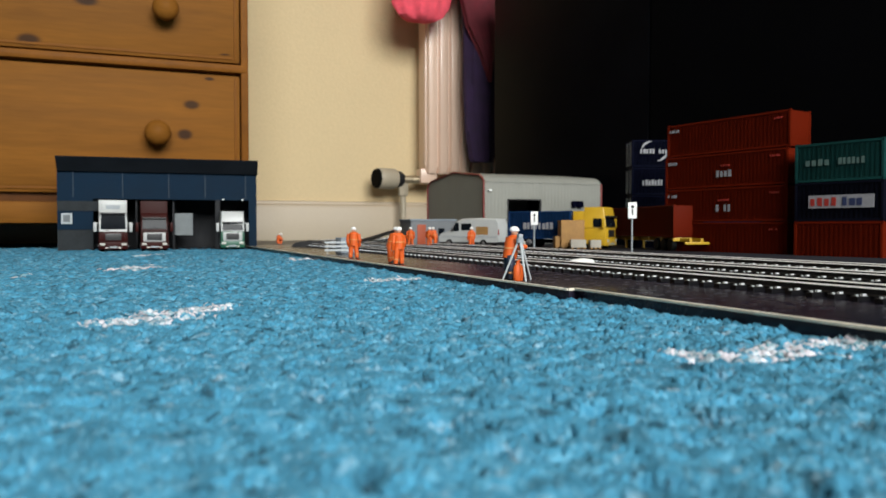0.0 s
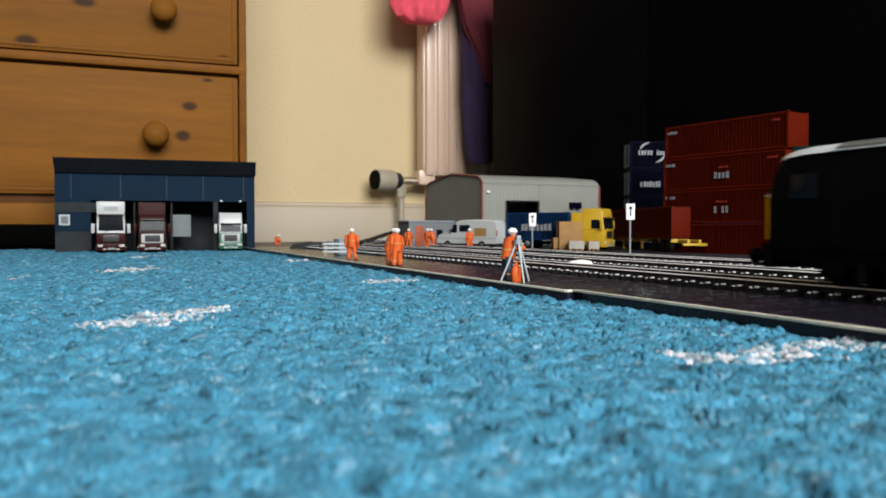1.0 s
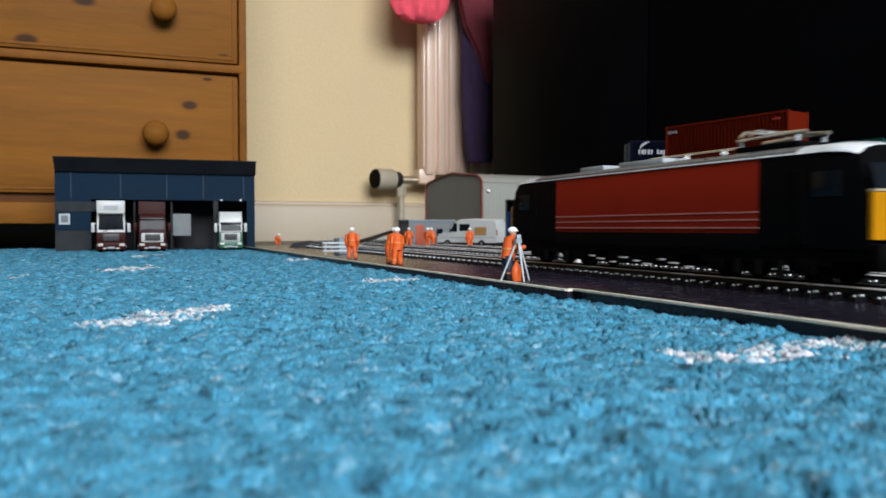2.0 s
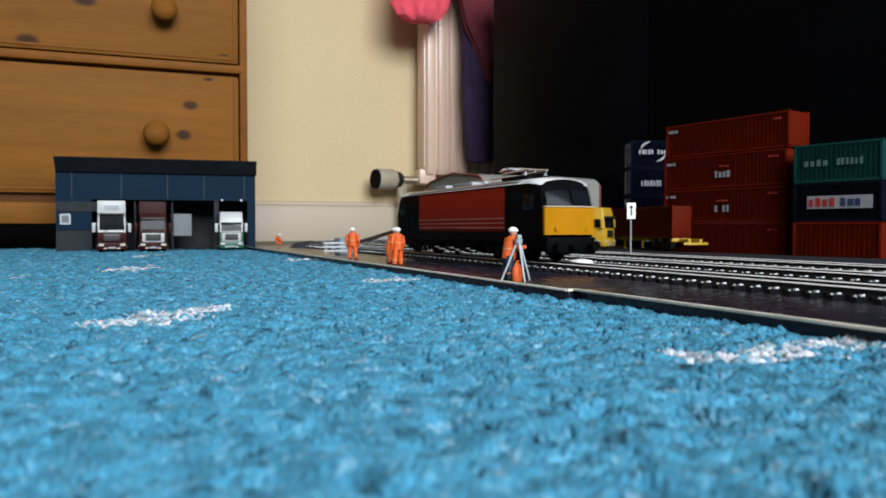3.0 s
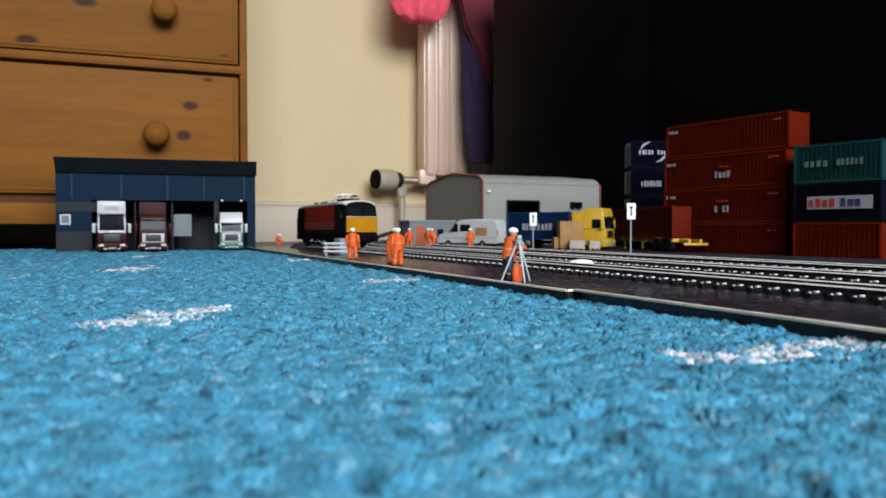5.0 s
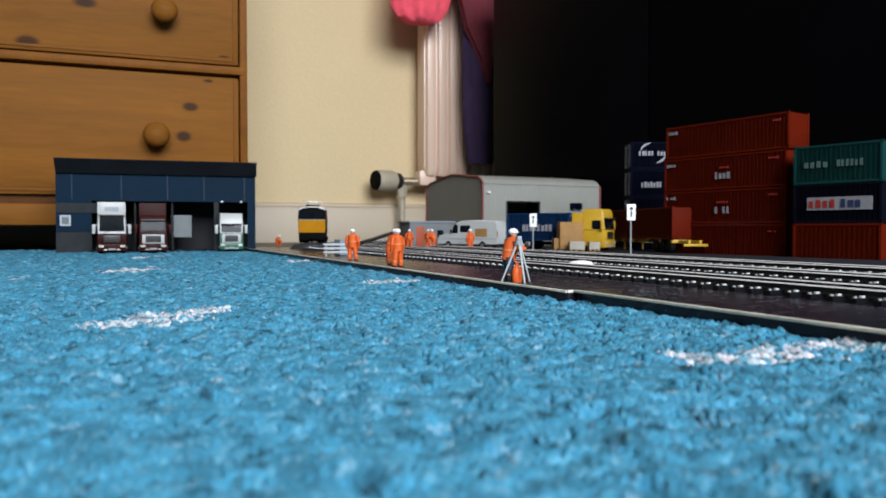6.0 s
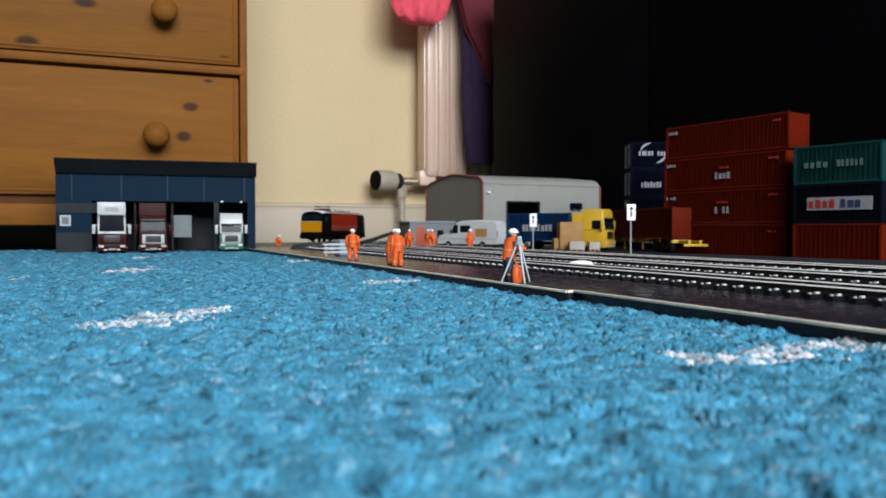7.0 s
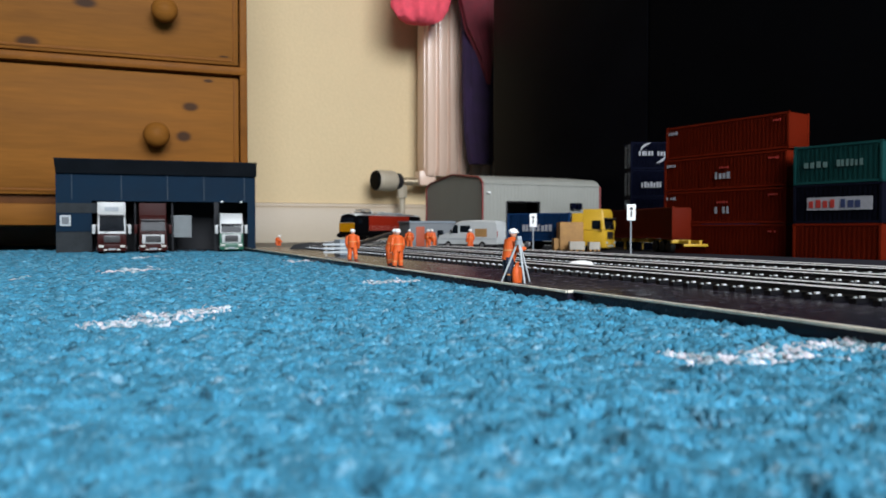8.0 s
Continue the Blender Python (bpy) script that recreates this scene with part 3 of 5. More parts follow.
def track(off, s0, s1, label, sleepers=True):
    t = thing("railway_track", pose(0, 0, 0), label, "track", "parallel tracks")
    stations = [s0]
    while stations[-1] < s1 - 1e-6:
        stations.append(min(s1, stations[-1] + (0.3 if stations[-1] + 0.3 < CURVE_Y else 0.02)))
    stations = sorted(set(stations + [CURVE_Y])) if s1 > CURVE_Y else stations
    for side in (-1, 1):
        rings = []
        for s in stations:
            p, a = on_track(s, off)
            n = Vector((math.cos(a), -math.sin(a)))
            ring = []
            for u, z in ((-0.0011, BOARD_Z + 0.0017), (0.0011, BOARD_Z + 0.0017), (0.0004, BOARD_Z + 0.0023), (0.0004, RAIL_Z - 0.0009), (0.0006, RAIL_Z - 0.0005), (0.00035, RAIL_Z),
                         (-0.00035, RAIL_Z), (-0.0006, RAIL_Z - 0.0005), (-0.0004, RAIL_Z - 0.0009), (-0.0004, BOARD_Z + 0.0023)):
                q = p + n * (side * 0.00885 + u)
                ring.append((q.x, q.y, z))
            rings.append(ring)
        bm = loft(bmesh.new(), rings)
        # Bright head for the glint, black web for the shade on the rail's side.
        for f in bm.faces:
            f.material_index = 0 if f.calc_center_median().z > RAIL_Z - 0.0006 else 1
        part("rail", bm, (M_RAIL, M_SLEEPER), t, "nickel silver rail, glint painted on its head and shade on its web", False)
    bm = bmesh.new()
    box(bm, -0.0155, 0.0155, -0.0015, 0.0015, 0, 0.0018, 0.0003)
    for side in (-1, 1):
        # Chairs are drawn out into dashes, the shape of the glints they carry.
        for k in (-0.0021, 0.0021):
            box(bm, side * 0.00885 + k - 0.0009, side * 0.00885 + k + 0.0009, -0.0005, 0.0005, 0.0017, 0.0024)
        # Added pale end studs stand in for bright specks reflected in the board.
        rod(bm, (side * 0.0143, 0, 0.0017), (side * 0.0143, 0, 0.0023), 0.0006, seg=6)
    for f in bm.faces:
        at = f.calc_center_median()
        f.material_index = 0 if at.z < 0.00185 else 2 if abs(at.x) > 0.013 else 1
    me = mesh_of("sleeper", bm, (M_SLEEPER, M_CHAIR, M_SHUTTER))
    s = s0 + 0.004
    while s < s1:
        p, a = on_track(s, off)
        ob = new("sleeper", me)
        ob.parent = t
        ob.matrix_basis = pose(p.x, p.y, BOARD_Z - 0.0001, 0, 0, -math.degrees(a))
        s += 0.0085
    return t


def locomotive():
    """Electric locomotive; y is forward, z = 0 the rail head."""
    e = thing("locomotive", pose(TRACKS[0], -0.12, RAIL_Z), "model electric locomotive, red and black with yellow ends", "locomotive")

    def section(y, hw, cant, roof, z0=0.0125, rake=0.0, sign=1, bulge=0.0):
        pts = []
        side = [(hw * 0.97, z0), (hw, z0 + 0.003), (hw, 0.030), (hw * 0.985, cant), (hw * 0.93, cant + (roof - cant) * 0.42), (hw * 0.72, cant + (roof - cant) * 0.78), (hw * 0.38, roof - (roof - cant) * 0.05), (0, roof)]
        for x, z in side + [(-x, z) for x, z in side[-2::-1]]:
            back = max(0.0, z - 0.0325) * rake + bulge * (abs(x) / hw) ** 2
            pts.append((x, (y - back) * sign, z))
        return pts
    H = 0.0172
    bm = bmesh.new()
    loft(bm, [section(-0.070, H, 0.0448, 0.0485, 0.0176), section(0.065, H, 0.0448, 0.0485, 0.0176)])
    part("body", bm, M_RED, e, "deep red body side")
    part("skirt", box(bmesh.new(), -H * 1.004, H * 1.004, -0.0702, 0.0652, 0.0110, 0.0175, 0.0006), M_BLACK, e, "black lower body band")
    bm = bmesh.new()
    rf = [(H * 1.006, 0.0450), (H * 0.97, 0.0466), (H * 0.75, 0.0482), (H * 0.39, 0.0490), (0, 0.0493)]
    rf = rf + [(-x, z) for x, z in rf[-2::-1]]
    loft(bm, [[(x, y, z) for x, z in rf] + [(0, y, 0.0440)] for y in (-0.086, 0.086)])
    part("roof", bm, M_ROOF, e, "grey curved roof")
    for sg in (1, -1):
        bm = bmesh.new()
        loft(bm, [section(0.0653 if sg > 0 else 0.0703, H * 1.004, 0.0446, 0.0484, sign=sg), section(0.096, H * 1.0, 0.0440, 0.0482, sign=sg), section(0.110, H * 0.985, 0.0412, 0.0475, rake=0.16, sign=sg, bulge=0.001),
                  section(0.1165, H * 0.955, 0.0405, 0.0465, rake=0.40, sign=sg, bulge=0.0035)])
        cb = part("cab", bm, M_BLACK, e, "black cab end")
        bm = bmesh.new()
        cap = [(H * 0.985, 0.0446), (H * 0.94, 0.0460), (H * 0.72, 0.0475), (H * 0.38, 0.0483), (0, 0.0486)]
        cap = cap + [(-x, z) for x, z in cap[-2::-1]]
        loft(bm, [[(x * k, sg * y, z * zz) for x, z in cap] + [(0, sg * y, 0.0435)] for y, k, zz in ((0.0862, 1.02, 1.010), (0.098, 1.02, 1.010), (0.1050, 1.0, 0.996), (0.1085, 0.92, 0.975))])
        part("cab_roof", bm, M_DOME, cb, "cab roof dome, its highlight put into the pale colour")
        bm = bmesh.new()
        loft(bm, [[(x, sg * (y - 0.0035 * (abs(x) / H) ** 2), z) for x, z in ((-H * 0.95, 0.0158), (-H * 0.5, 0.0158), (0, 0.0158), (H * 0.5, 0.0158), (H * 0.95, 0.0158),
                                                                        (H * 0.955, 0.0310), (H * 0.5, 0.0310), (0, 0.0310), (-H * 0.5, 0.0310), (-H * 0.955, 0.0310))] for y in (0.115, 0.1176)])
        yp = part("end_panel", bm, M_YELLOW, cb, "bright yellow warning panel")
        bm = bmesh.new()
        for hx in (-0.0098, 0.0098):
            rod(bm, (hx, sg * 0.1158, 0.0190), (hx, sg * 0.1174, 0.0190), 0.0013)
        part("headlight", bm, M_YELLOW, yp)
        bm = bmesh.new()
        loft(bm, [[(x, sg * (yy - 0.0035 * (abs(x) / H) ** 2), z) for x in (-H * 0.95, -H * 0.5, 0, H * 0.5, H * 0.95) for z in (0.0312,)] + [(x, sg * (yy - 0.0035 * (abs(x) / H) ** 2), 0.0319) for x in (H * 0.95, H * 0.5, 0, -H * 0.5, -H * 0.95)] for yy in (0.115, 0.1180)])
        part("waist_trim", bm, M_PLASTIC_W, yp, "pale trim line over the yellow panel")
        for wx in (-1, 1):
            bm = bmesh.new()
            q = []
            for dep in (0.0, 0.0012):
                ring = []
                for x, z in ((0.0008, 0.0324), (0.0150, 0.0324), (0.0142, 0.0402), (0.0008, 0.0412)):
                    yy = 0.1158 - (z - 0.0325) * 0.40 - 0.0035 * (x / H) ** 2 + dep
                    ring.append((wx * x, sg * yy, z))
                q.append(ring)
            loft(bm, q)
            part("windscreen", bm, M_GLASS, cb, "dark raked windscreen", False)
            bm = bmesh.new()
            box(bm, wx * (H + 0.0001) - 0.0003, wx * (H + 0.0001) + 0.0003, sg * 0.098 - 0.0055, sg * 0.098 + 0.0055, 0.0300, 0.0385, 0.0002)
            part("side_window", bm, M_GLASS, cb)
            bm = bmesh.new()
            box(bm, wx * (H + 0.0001) - 0.0002, wx * (H + 0.0001) + 0.0002, sg * 0.0875 - 0.0028, sg * 0.0875 + 0.0028, 0.0140, 0.0395, 0.0002)
            part("cab_door", bm, M_BLACK, cb)
            bm = bmesh.new()
            rod(bm, (wx * 0.0115, sg * 0.1165, 0.0095), (wx * 0.0115, sg * 0.1230, 0.0095), 0.0016)
            rod(bm, (wx * 0.0115, sg * 0.1230, 0.0095), (wx * 0.0115, sg * 0.1240, 0.0095), 0.0030, seg=14)
            part("buffer", bm, M_UNDER, e)
        bm = bmesh.new()
        box(bm, -0.0160, 0.0160, sg * 0.1150 - 0.0018, sg * 0.1150 + 0.0018, 0.0055, 0.0144, 0.0006)
        box(bm, -0.0020, 0.0020, sg * 0.1190 - 0.0022, sg * 0.1190 + 0.0022, 0.0075, 0.0100, 0.0004)
        part("buffer_beam", bm, M_UNDER, e)
    for side in (-1, 1):
        for z in (0.0196, 0.0226, 0.0254):
            part("stripe", box(bmesh.new(), side * (H + 0.0001) - 0.0002, side * (H + 0.0001) + 0.0002, -0.070, 0.065, z - 0.0003, z + 0.0003), M_STRIPE, e, "thin dull pink line", False)
        # White strip paints the reflection that runs along the roof shoulder.
        part("roof_edge_glint", box(bmesh.new(), side * H * 0.999 - 0.0004, side * H * 0.999 + 0.0004, -0.088, 0.088, 0.0450, 0.0456, 0.0002), M_WHITE, e, "white strip standing in for the glint on the roof edge")
    bm = bmesh.new()
    box(bm, -0.0150, 0.0150, -0.112, 0.112, 0.0085, 0.0126, 0.0006)
    box(bm, -0.0140, 0.0140, -0.024, 0.024, 0.0030, 0.0090, 0.0010)
    part("underframe", bm, M_UNDER, e)
    for k in range(9):
        part("pipe_fitting", box(bmesh.new(), -0.0158, -0.0140, -0.034 + k * 0.0085, -0.031 + k * 0.0085 + 0.002 * (k % 2), 0.0030 + 0.0012 * (k % 3), 0.0038 + 0.0012 * (k % 3), 0.0002), M_CHAIR, e)
    bogies, wheels = [], []
    for sg in (1, -1):
        b = thing("bogie", pose(0, 0.068 * sg, 0), "", "")
        b.parent = e
        bogies.append(b)
        for side in (-1, 1):
            bm = bmesh.new()
            box(bm, side * 0.0138 - 0.001, side * 0.0138 + 0.001, -0.030, 0.030, 0.0062, 0.0098, 0.0006)
            for k in (-0.0205, 0.0205):
                box(bm, side * 0.0146 - 0.0012, side * 0.0146 + 0.0012, k - 0.0042, k + 0.0042, 0.0035, 0.0088, 0.0008)
            for k in (-0.010, 0.0, 0.010):
                rod(bm, (side * 0.0150, k, 0.0025), (side * 0.0150, k, 0.0080), 0.0018, seg=8)
            part("side_frame", bm, M_UNDER, b)
        for k in (-0.0205, 0.0205):
            bm = bmesh.new()
            for side in (-1, 1):
                mm = pose(side * 0.0085, 0, 0, 0, side * 90, 0)
                lathe(bm, [(0.0008, -0.0012), (0.0079, -0.0012), (0.0079, -0.0005), (0.0071, -0.0003), (0.0069, 0.0014), (0.0058, 0.0016), (0.0054, 0.0009), (0.0016, 0.0009), (0.0008, 0.0016)], 20, mm)
                for a in range(0, 360, 60):
                    rod(bm, mm @ Vector((0.0016 * math.cos(radians(a)), 0.0016 * math.sin(radians(a)), 0.0012)), mm @ Vector((0.0054 * math.cos(radians(a)), 0.0054 * math.sin(radians(a)), 0.0012)), 0.0005, seg=5)
            rod(bm, (-0.0095, 0, 0), (0.0095, 0, 0), 0.0010)
            w = part("wheelset", bm, M_UNDER, b)
            w.location = (0, k, 0.0070)
            wheels.append((w, k))
    # roof gear: pantograph toward the trailing end, insulators, busbar, vents
    pg = part("pantograph_base", box(bmesh.new(), -0.0085, 0.0085, -0.080, -0.050, 0.0490, 0.0512, 0.0005), M_BLACK, e)
    for px, py in ((-0.007, -0.078), (0.007, -0.078), (-0.007, -0.052), (0.007, -0.052)):
        part("insulator", rod(bmesh.new(), (px, py, 0.0505), (px, py, 0.0535), 0.0010, 0.0007, 8), M_GREY, e)
    bm = bmesh.new()
    for side in (-1, 1):
        rod(bm, (side * 0.0070, -0.050, 0.0538), (side * 0.0060, -0.081, 0.0545), 0.0007, seg=6)
        rod(bm, (side * 0.0060, -0.081, 0.0545), (side * 0.0030, -0.058, 0.0560), 0.0006, seg=6)
    part("pantograph_arm", bm, M_STEEL, pg)
    bm = bmesh.new()
    for k in (-0.0012, 0.0012):
        loft(bm, [[(x, -0.060 + 2 * k + a, z + b) for a, b in ((-0.0008, -0.0004), (0.0008, -0.0004), (0.0008, 0.0004), (-0.0008, 0.0004))] for x, z in ((-0.0130, 0.0545), (-0.0105, 0.0564), (0.0105, 0.0564), (0.0130, 0.0545))])
    part("pantograph_head", bm, M_STEEL, pg)
    for y in (-0.044, -0.036, -0.014, 0.006):
        bm = bmesh.new()
        lathe(bm, [(0.0003, 0), (0.0016, 0), (0.0010, 0.0007), (0.0016, 0.0014), (0.0010, 0.0021), (0.0014, 0.0027), (0.0003, 0.0030)], 12, pose(0, y, 0.0491))
        part("insulator", bm, M_WHITE, e)
    part("busbar", rod(bmesh.new(), (0, -0.046, 0.0521), (0, 0.010, 0.0521), 0.0005, seg=6), M_STEEL, e)
    for y, l in ((0.008, 0.016), (0.046, 0.010)):
        part("roof_vent", box(bmesh.new(), -0.0080, 0.0080, y - l, y + l, 0.0485, 0.0512, 0.0008), M_GREY, e)
    return e, bogies, wheels

# ---- yard things ----
def container_parts(c, length, colour, height=0.034, width=0.032):
    """Corrugated shipping box: x along its length, origin at the middle of its base."""
    l, w = length / 2, width / 2
    prof = []
    n = int(length / 0.0042)
    step = (length - 0.006) / n
    for i in range(n):
        a = -l + 0.003 + i * step
        prof += [(a, 0.0), (a + step * 0.3, 0.0), (a + step * 0.5, 0.0002), (a + step * 0.8, 0.0002)]
    prof.append((l - 0.003, 0.0))
    for sg in (-1, 1):
        bm = bmesh.new()
        lo = [bm.verts.new((x, sg * (w - 0.0006 - d), 0.0022)) for x, d in prof]
        hi = [bm.verts.new((x, sg * (w - 0.0006 - d), height - 0.002)) for x, d in prof]
        for i in range(len(prof) - 1):
            bm.faces.new((lo[i], lo[i + 1], hi[i + 1], hi[i]))
        bmesh.ops.solidify(bm, geom=bm.faces[:], thickness=0.0005)
        part("side_wall", bm, colour, c, "", False)
        bm = bmesh.new()
        box(bm, -l, l, sg * (w - 0.0007) - 0.0007, sg * (w - 0.0007) + 0.0007, 0.0006, 0.0026, 0.0002)
        box(bm, -l, l, sg * (w - 0.0007) - 0.0007, sg * (w - 0.0007) + 0.0007, height - 0.0024, height - 0.0004, 0.0002)
        part("rail", bm, colour, c, "", False)
    part("roof", box(bmesh.new(), -l + 0.001, l - 0.001, -w + 0.0012, w - 0.0012, height - 0.0019, height - 0.0008), colour, c)
    part("floor_frame", box(bmesh.new(), -l + 0.001, l - 0.001, -w + 0.0012, w - 0.0012, 0.0007, 0.0024), colour, c)
    for sx in (-1, 1):
        bm = bmesh.new()
        if sx < 0:
            box(bm, -l + 0.0005, -l + 0.0016, -w + 0.0015, -0.0002, 0.0022, height - 0.002, 0.0002)
            box(bm, -l + 0.0005, -l + 0.0016, 0.0002, w - 0.0015, 0.0022, height - 0.002, 0.0002)
        else:
            box(bm, l - 0.0016, l - 0.0005, -w + 0.0015, w - 0.0015, 0.0022, height - 0.002, 0.0002)
        d = part("end_door" if sx < 0 else "end_wall", bm, colour, c)
        if sx < 0:
            bm = bmesh.new()
            for y in (-0.0105, -0.0045, 0.0045, 0.0105):
                rod(bm, (-l + 0.0002, y, 0.003), (-l + 0.0002, y, height - 0.003), 0.00045, seg=6)
            part("locking_bar", bm, M_GREY, d)
        for sy in (-1, 1):
            part("corner_post", box(bmesh.new(), sx * (l - 0.0012) - 0.0012, sx * (l - 0.0012) + 0.0012, sy * (w - 0.0012) - 0.0012, sy * (w - 0.0012) + 0.0012, 0, height, 0.0002), colour, c)


def container(m, length, colour, label, group=""):
    c = thing("shipping_container", m, label, "container", group)
    container_parts(c, length, colour)
    return c


def swoosh(parent, cx, cz, y, r, material):
    for a0, a1 in ((100, 165), (285, 345)):
        bm = bmesh.new()
        pts = [radians(a0 + (a1 - a0) * i / 8) for i in range(9)]
        rings = []
        for i, a in enumerate(pts):
            k = 0.0002 + 0.0010 * math.sin(math.pi * i / 8)
            c, q = 1.25 * math.cos(a), math.sin(a)
            rings.append([(cx + (r - k) * c, y - 0.0003, cz + (r - k) * q), (cx + (r + k) * c, y - 0.0003, cz + (r + k) * q), (cx + (r + k) * c, y + 0.0002, cz + (r + k) * q), (cx + (r - k) * c, y + 0.0002, cz + (r - k) * q)])
        part("logo_mark", loft(bm, rings), material, parent, "", False)


def containers():
    rng = random.Random(5)
    F = -0.0165
    # tall red stack; the topmost box sits forward on the others
    ang = math.degrees(math.atan2(0.617 - 0.482, 0.542 - 0.562))
    away = Vector((math.cos(radians(ang)), math.sin(radians(ang)), 0))
    right = Vector((away.y, -away.x, 0))
    base = Vector((0.560, 0.484, 0))
    for i in range(4):
        mid = base + away * 0.069 + right * 0.016 - (away * 0.002 if i == 3 else Vector())
        c = container(pose(mid.x, mid.y, 0.034 * i, 0, 0, ang + 180), 0.14, M_CRED, "orange-red shipping container in a stack of four", "container stacks")
        if i in (1, 2):
            bars(c, "lettering", -0.006, 0.012, 0.0105, 0.0170, F, 4, M_LETTER, rng)
            bars(c, "small_lettering", -0.004, 0.010, 0.0205, 0.0225, F, 5, M_LETTER_R, rng)
        bars(c, "marking", 0.052, 0.063, 0.026, 0.0280, F, 5, M_LETTER_R, rng)
        bars(c, "marking", -0.066, -0.054, 0.0255, 0.0285, F, 5, M_LETTER, rng)
    # navy stack beside it
    for i in range(4):
        c = container(pose(0.662, 0.713, 0.034 * i, 0, 0, -24), 0.16, M_CNAVY, "navy blue shipping container with white lettering", "container stacks")
        bars(c, "lettering", -0.070, -0.036, 0.0170, 0.0225, F, 9, M_LETTER, rng) if i == 3 else bars(c, "lettering", -0.067, -0.041, 0.012, 0.019, F, 7, M_LETTER, rng)
        if i == 3:
            swoosh(c, -0.053, 0.0200, F, 0.0125, M_LETTER)
    # short stack of mixed boxes
    a2 = math.degrees(math.atan2(0.405 - 0.471, 0.567 - 0.554))
    for i, (col, lab) in enumerate(((M_CRED, "short red shipping container at the bottom of a stack"), (M_CBLACK, "short midnight blue container with a white name panel"), (M_CTEAL, "short green shipping container on top of a stack"))):
        fwd = Vector((math.cos(radians(a2)), math.sin(radians(a2)), 0))
        side = Vector((-fwd.y, fwd.x, 0))
        mid = Vector((0.550, 0.466, 0)) + fwd * 0.036 + side * 0.016
        c = container(pose(mid.x, mid.y, 0.0335 * i, 0, 0, a2), 0.074, col, lab, "container stacks")
        if i == 1:
            part("name_panel", box(bmesh.new(), -0.024, 0.030, F - 0.0002, F + 0.0004, 0.0115, 0.0225), M_LETTER, c, "", False)
            bars(c, "lettering", -0.022, 0.002, 0.0135, 0.0205, F - 0.0004, 4, M_LETTER_R, rng)
            bars(c, "lettering", 0.005, 0.028, 0.0135, 0.0205, F - 0.0004, 4, M_LETTER_D, rng)
        if i == 2:
            bars(c, "lettering", -0.027, -0.005, 0.0145, 0.020, F, 4, M_LETTER_G, rng)
            bars(c, "lettering", 0.001, 0.027, 0.0145, 0.020, F, 7, M_LETTER_G, rng)
    for i, col in enumerate((M_CTEAL, M_CRED, M_CRED)):
        container(pose(0.640, 0.380, 0.0335 * i, 0, 0, a2), 0.074, col, "short shipping container behind the mixed stack", "container stacks")


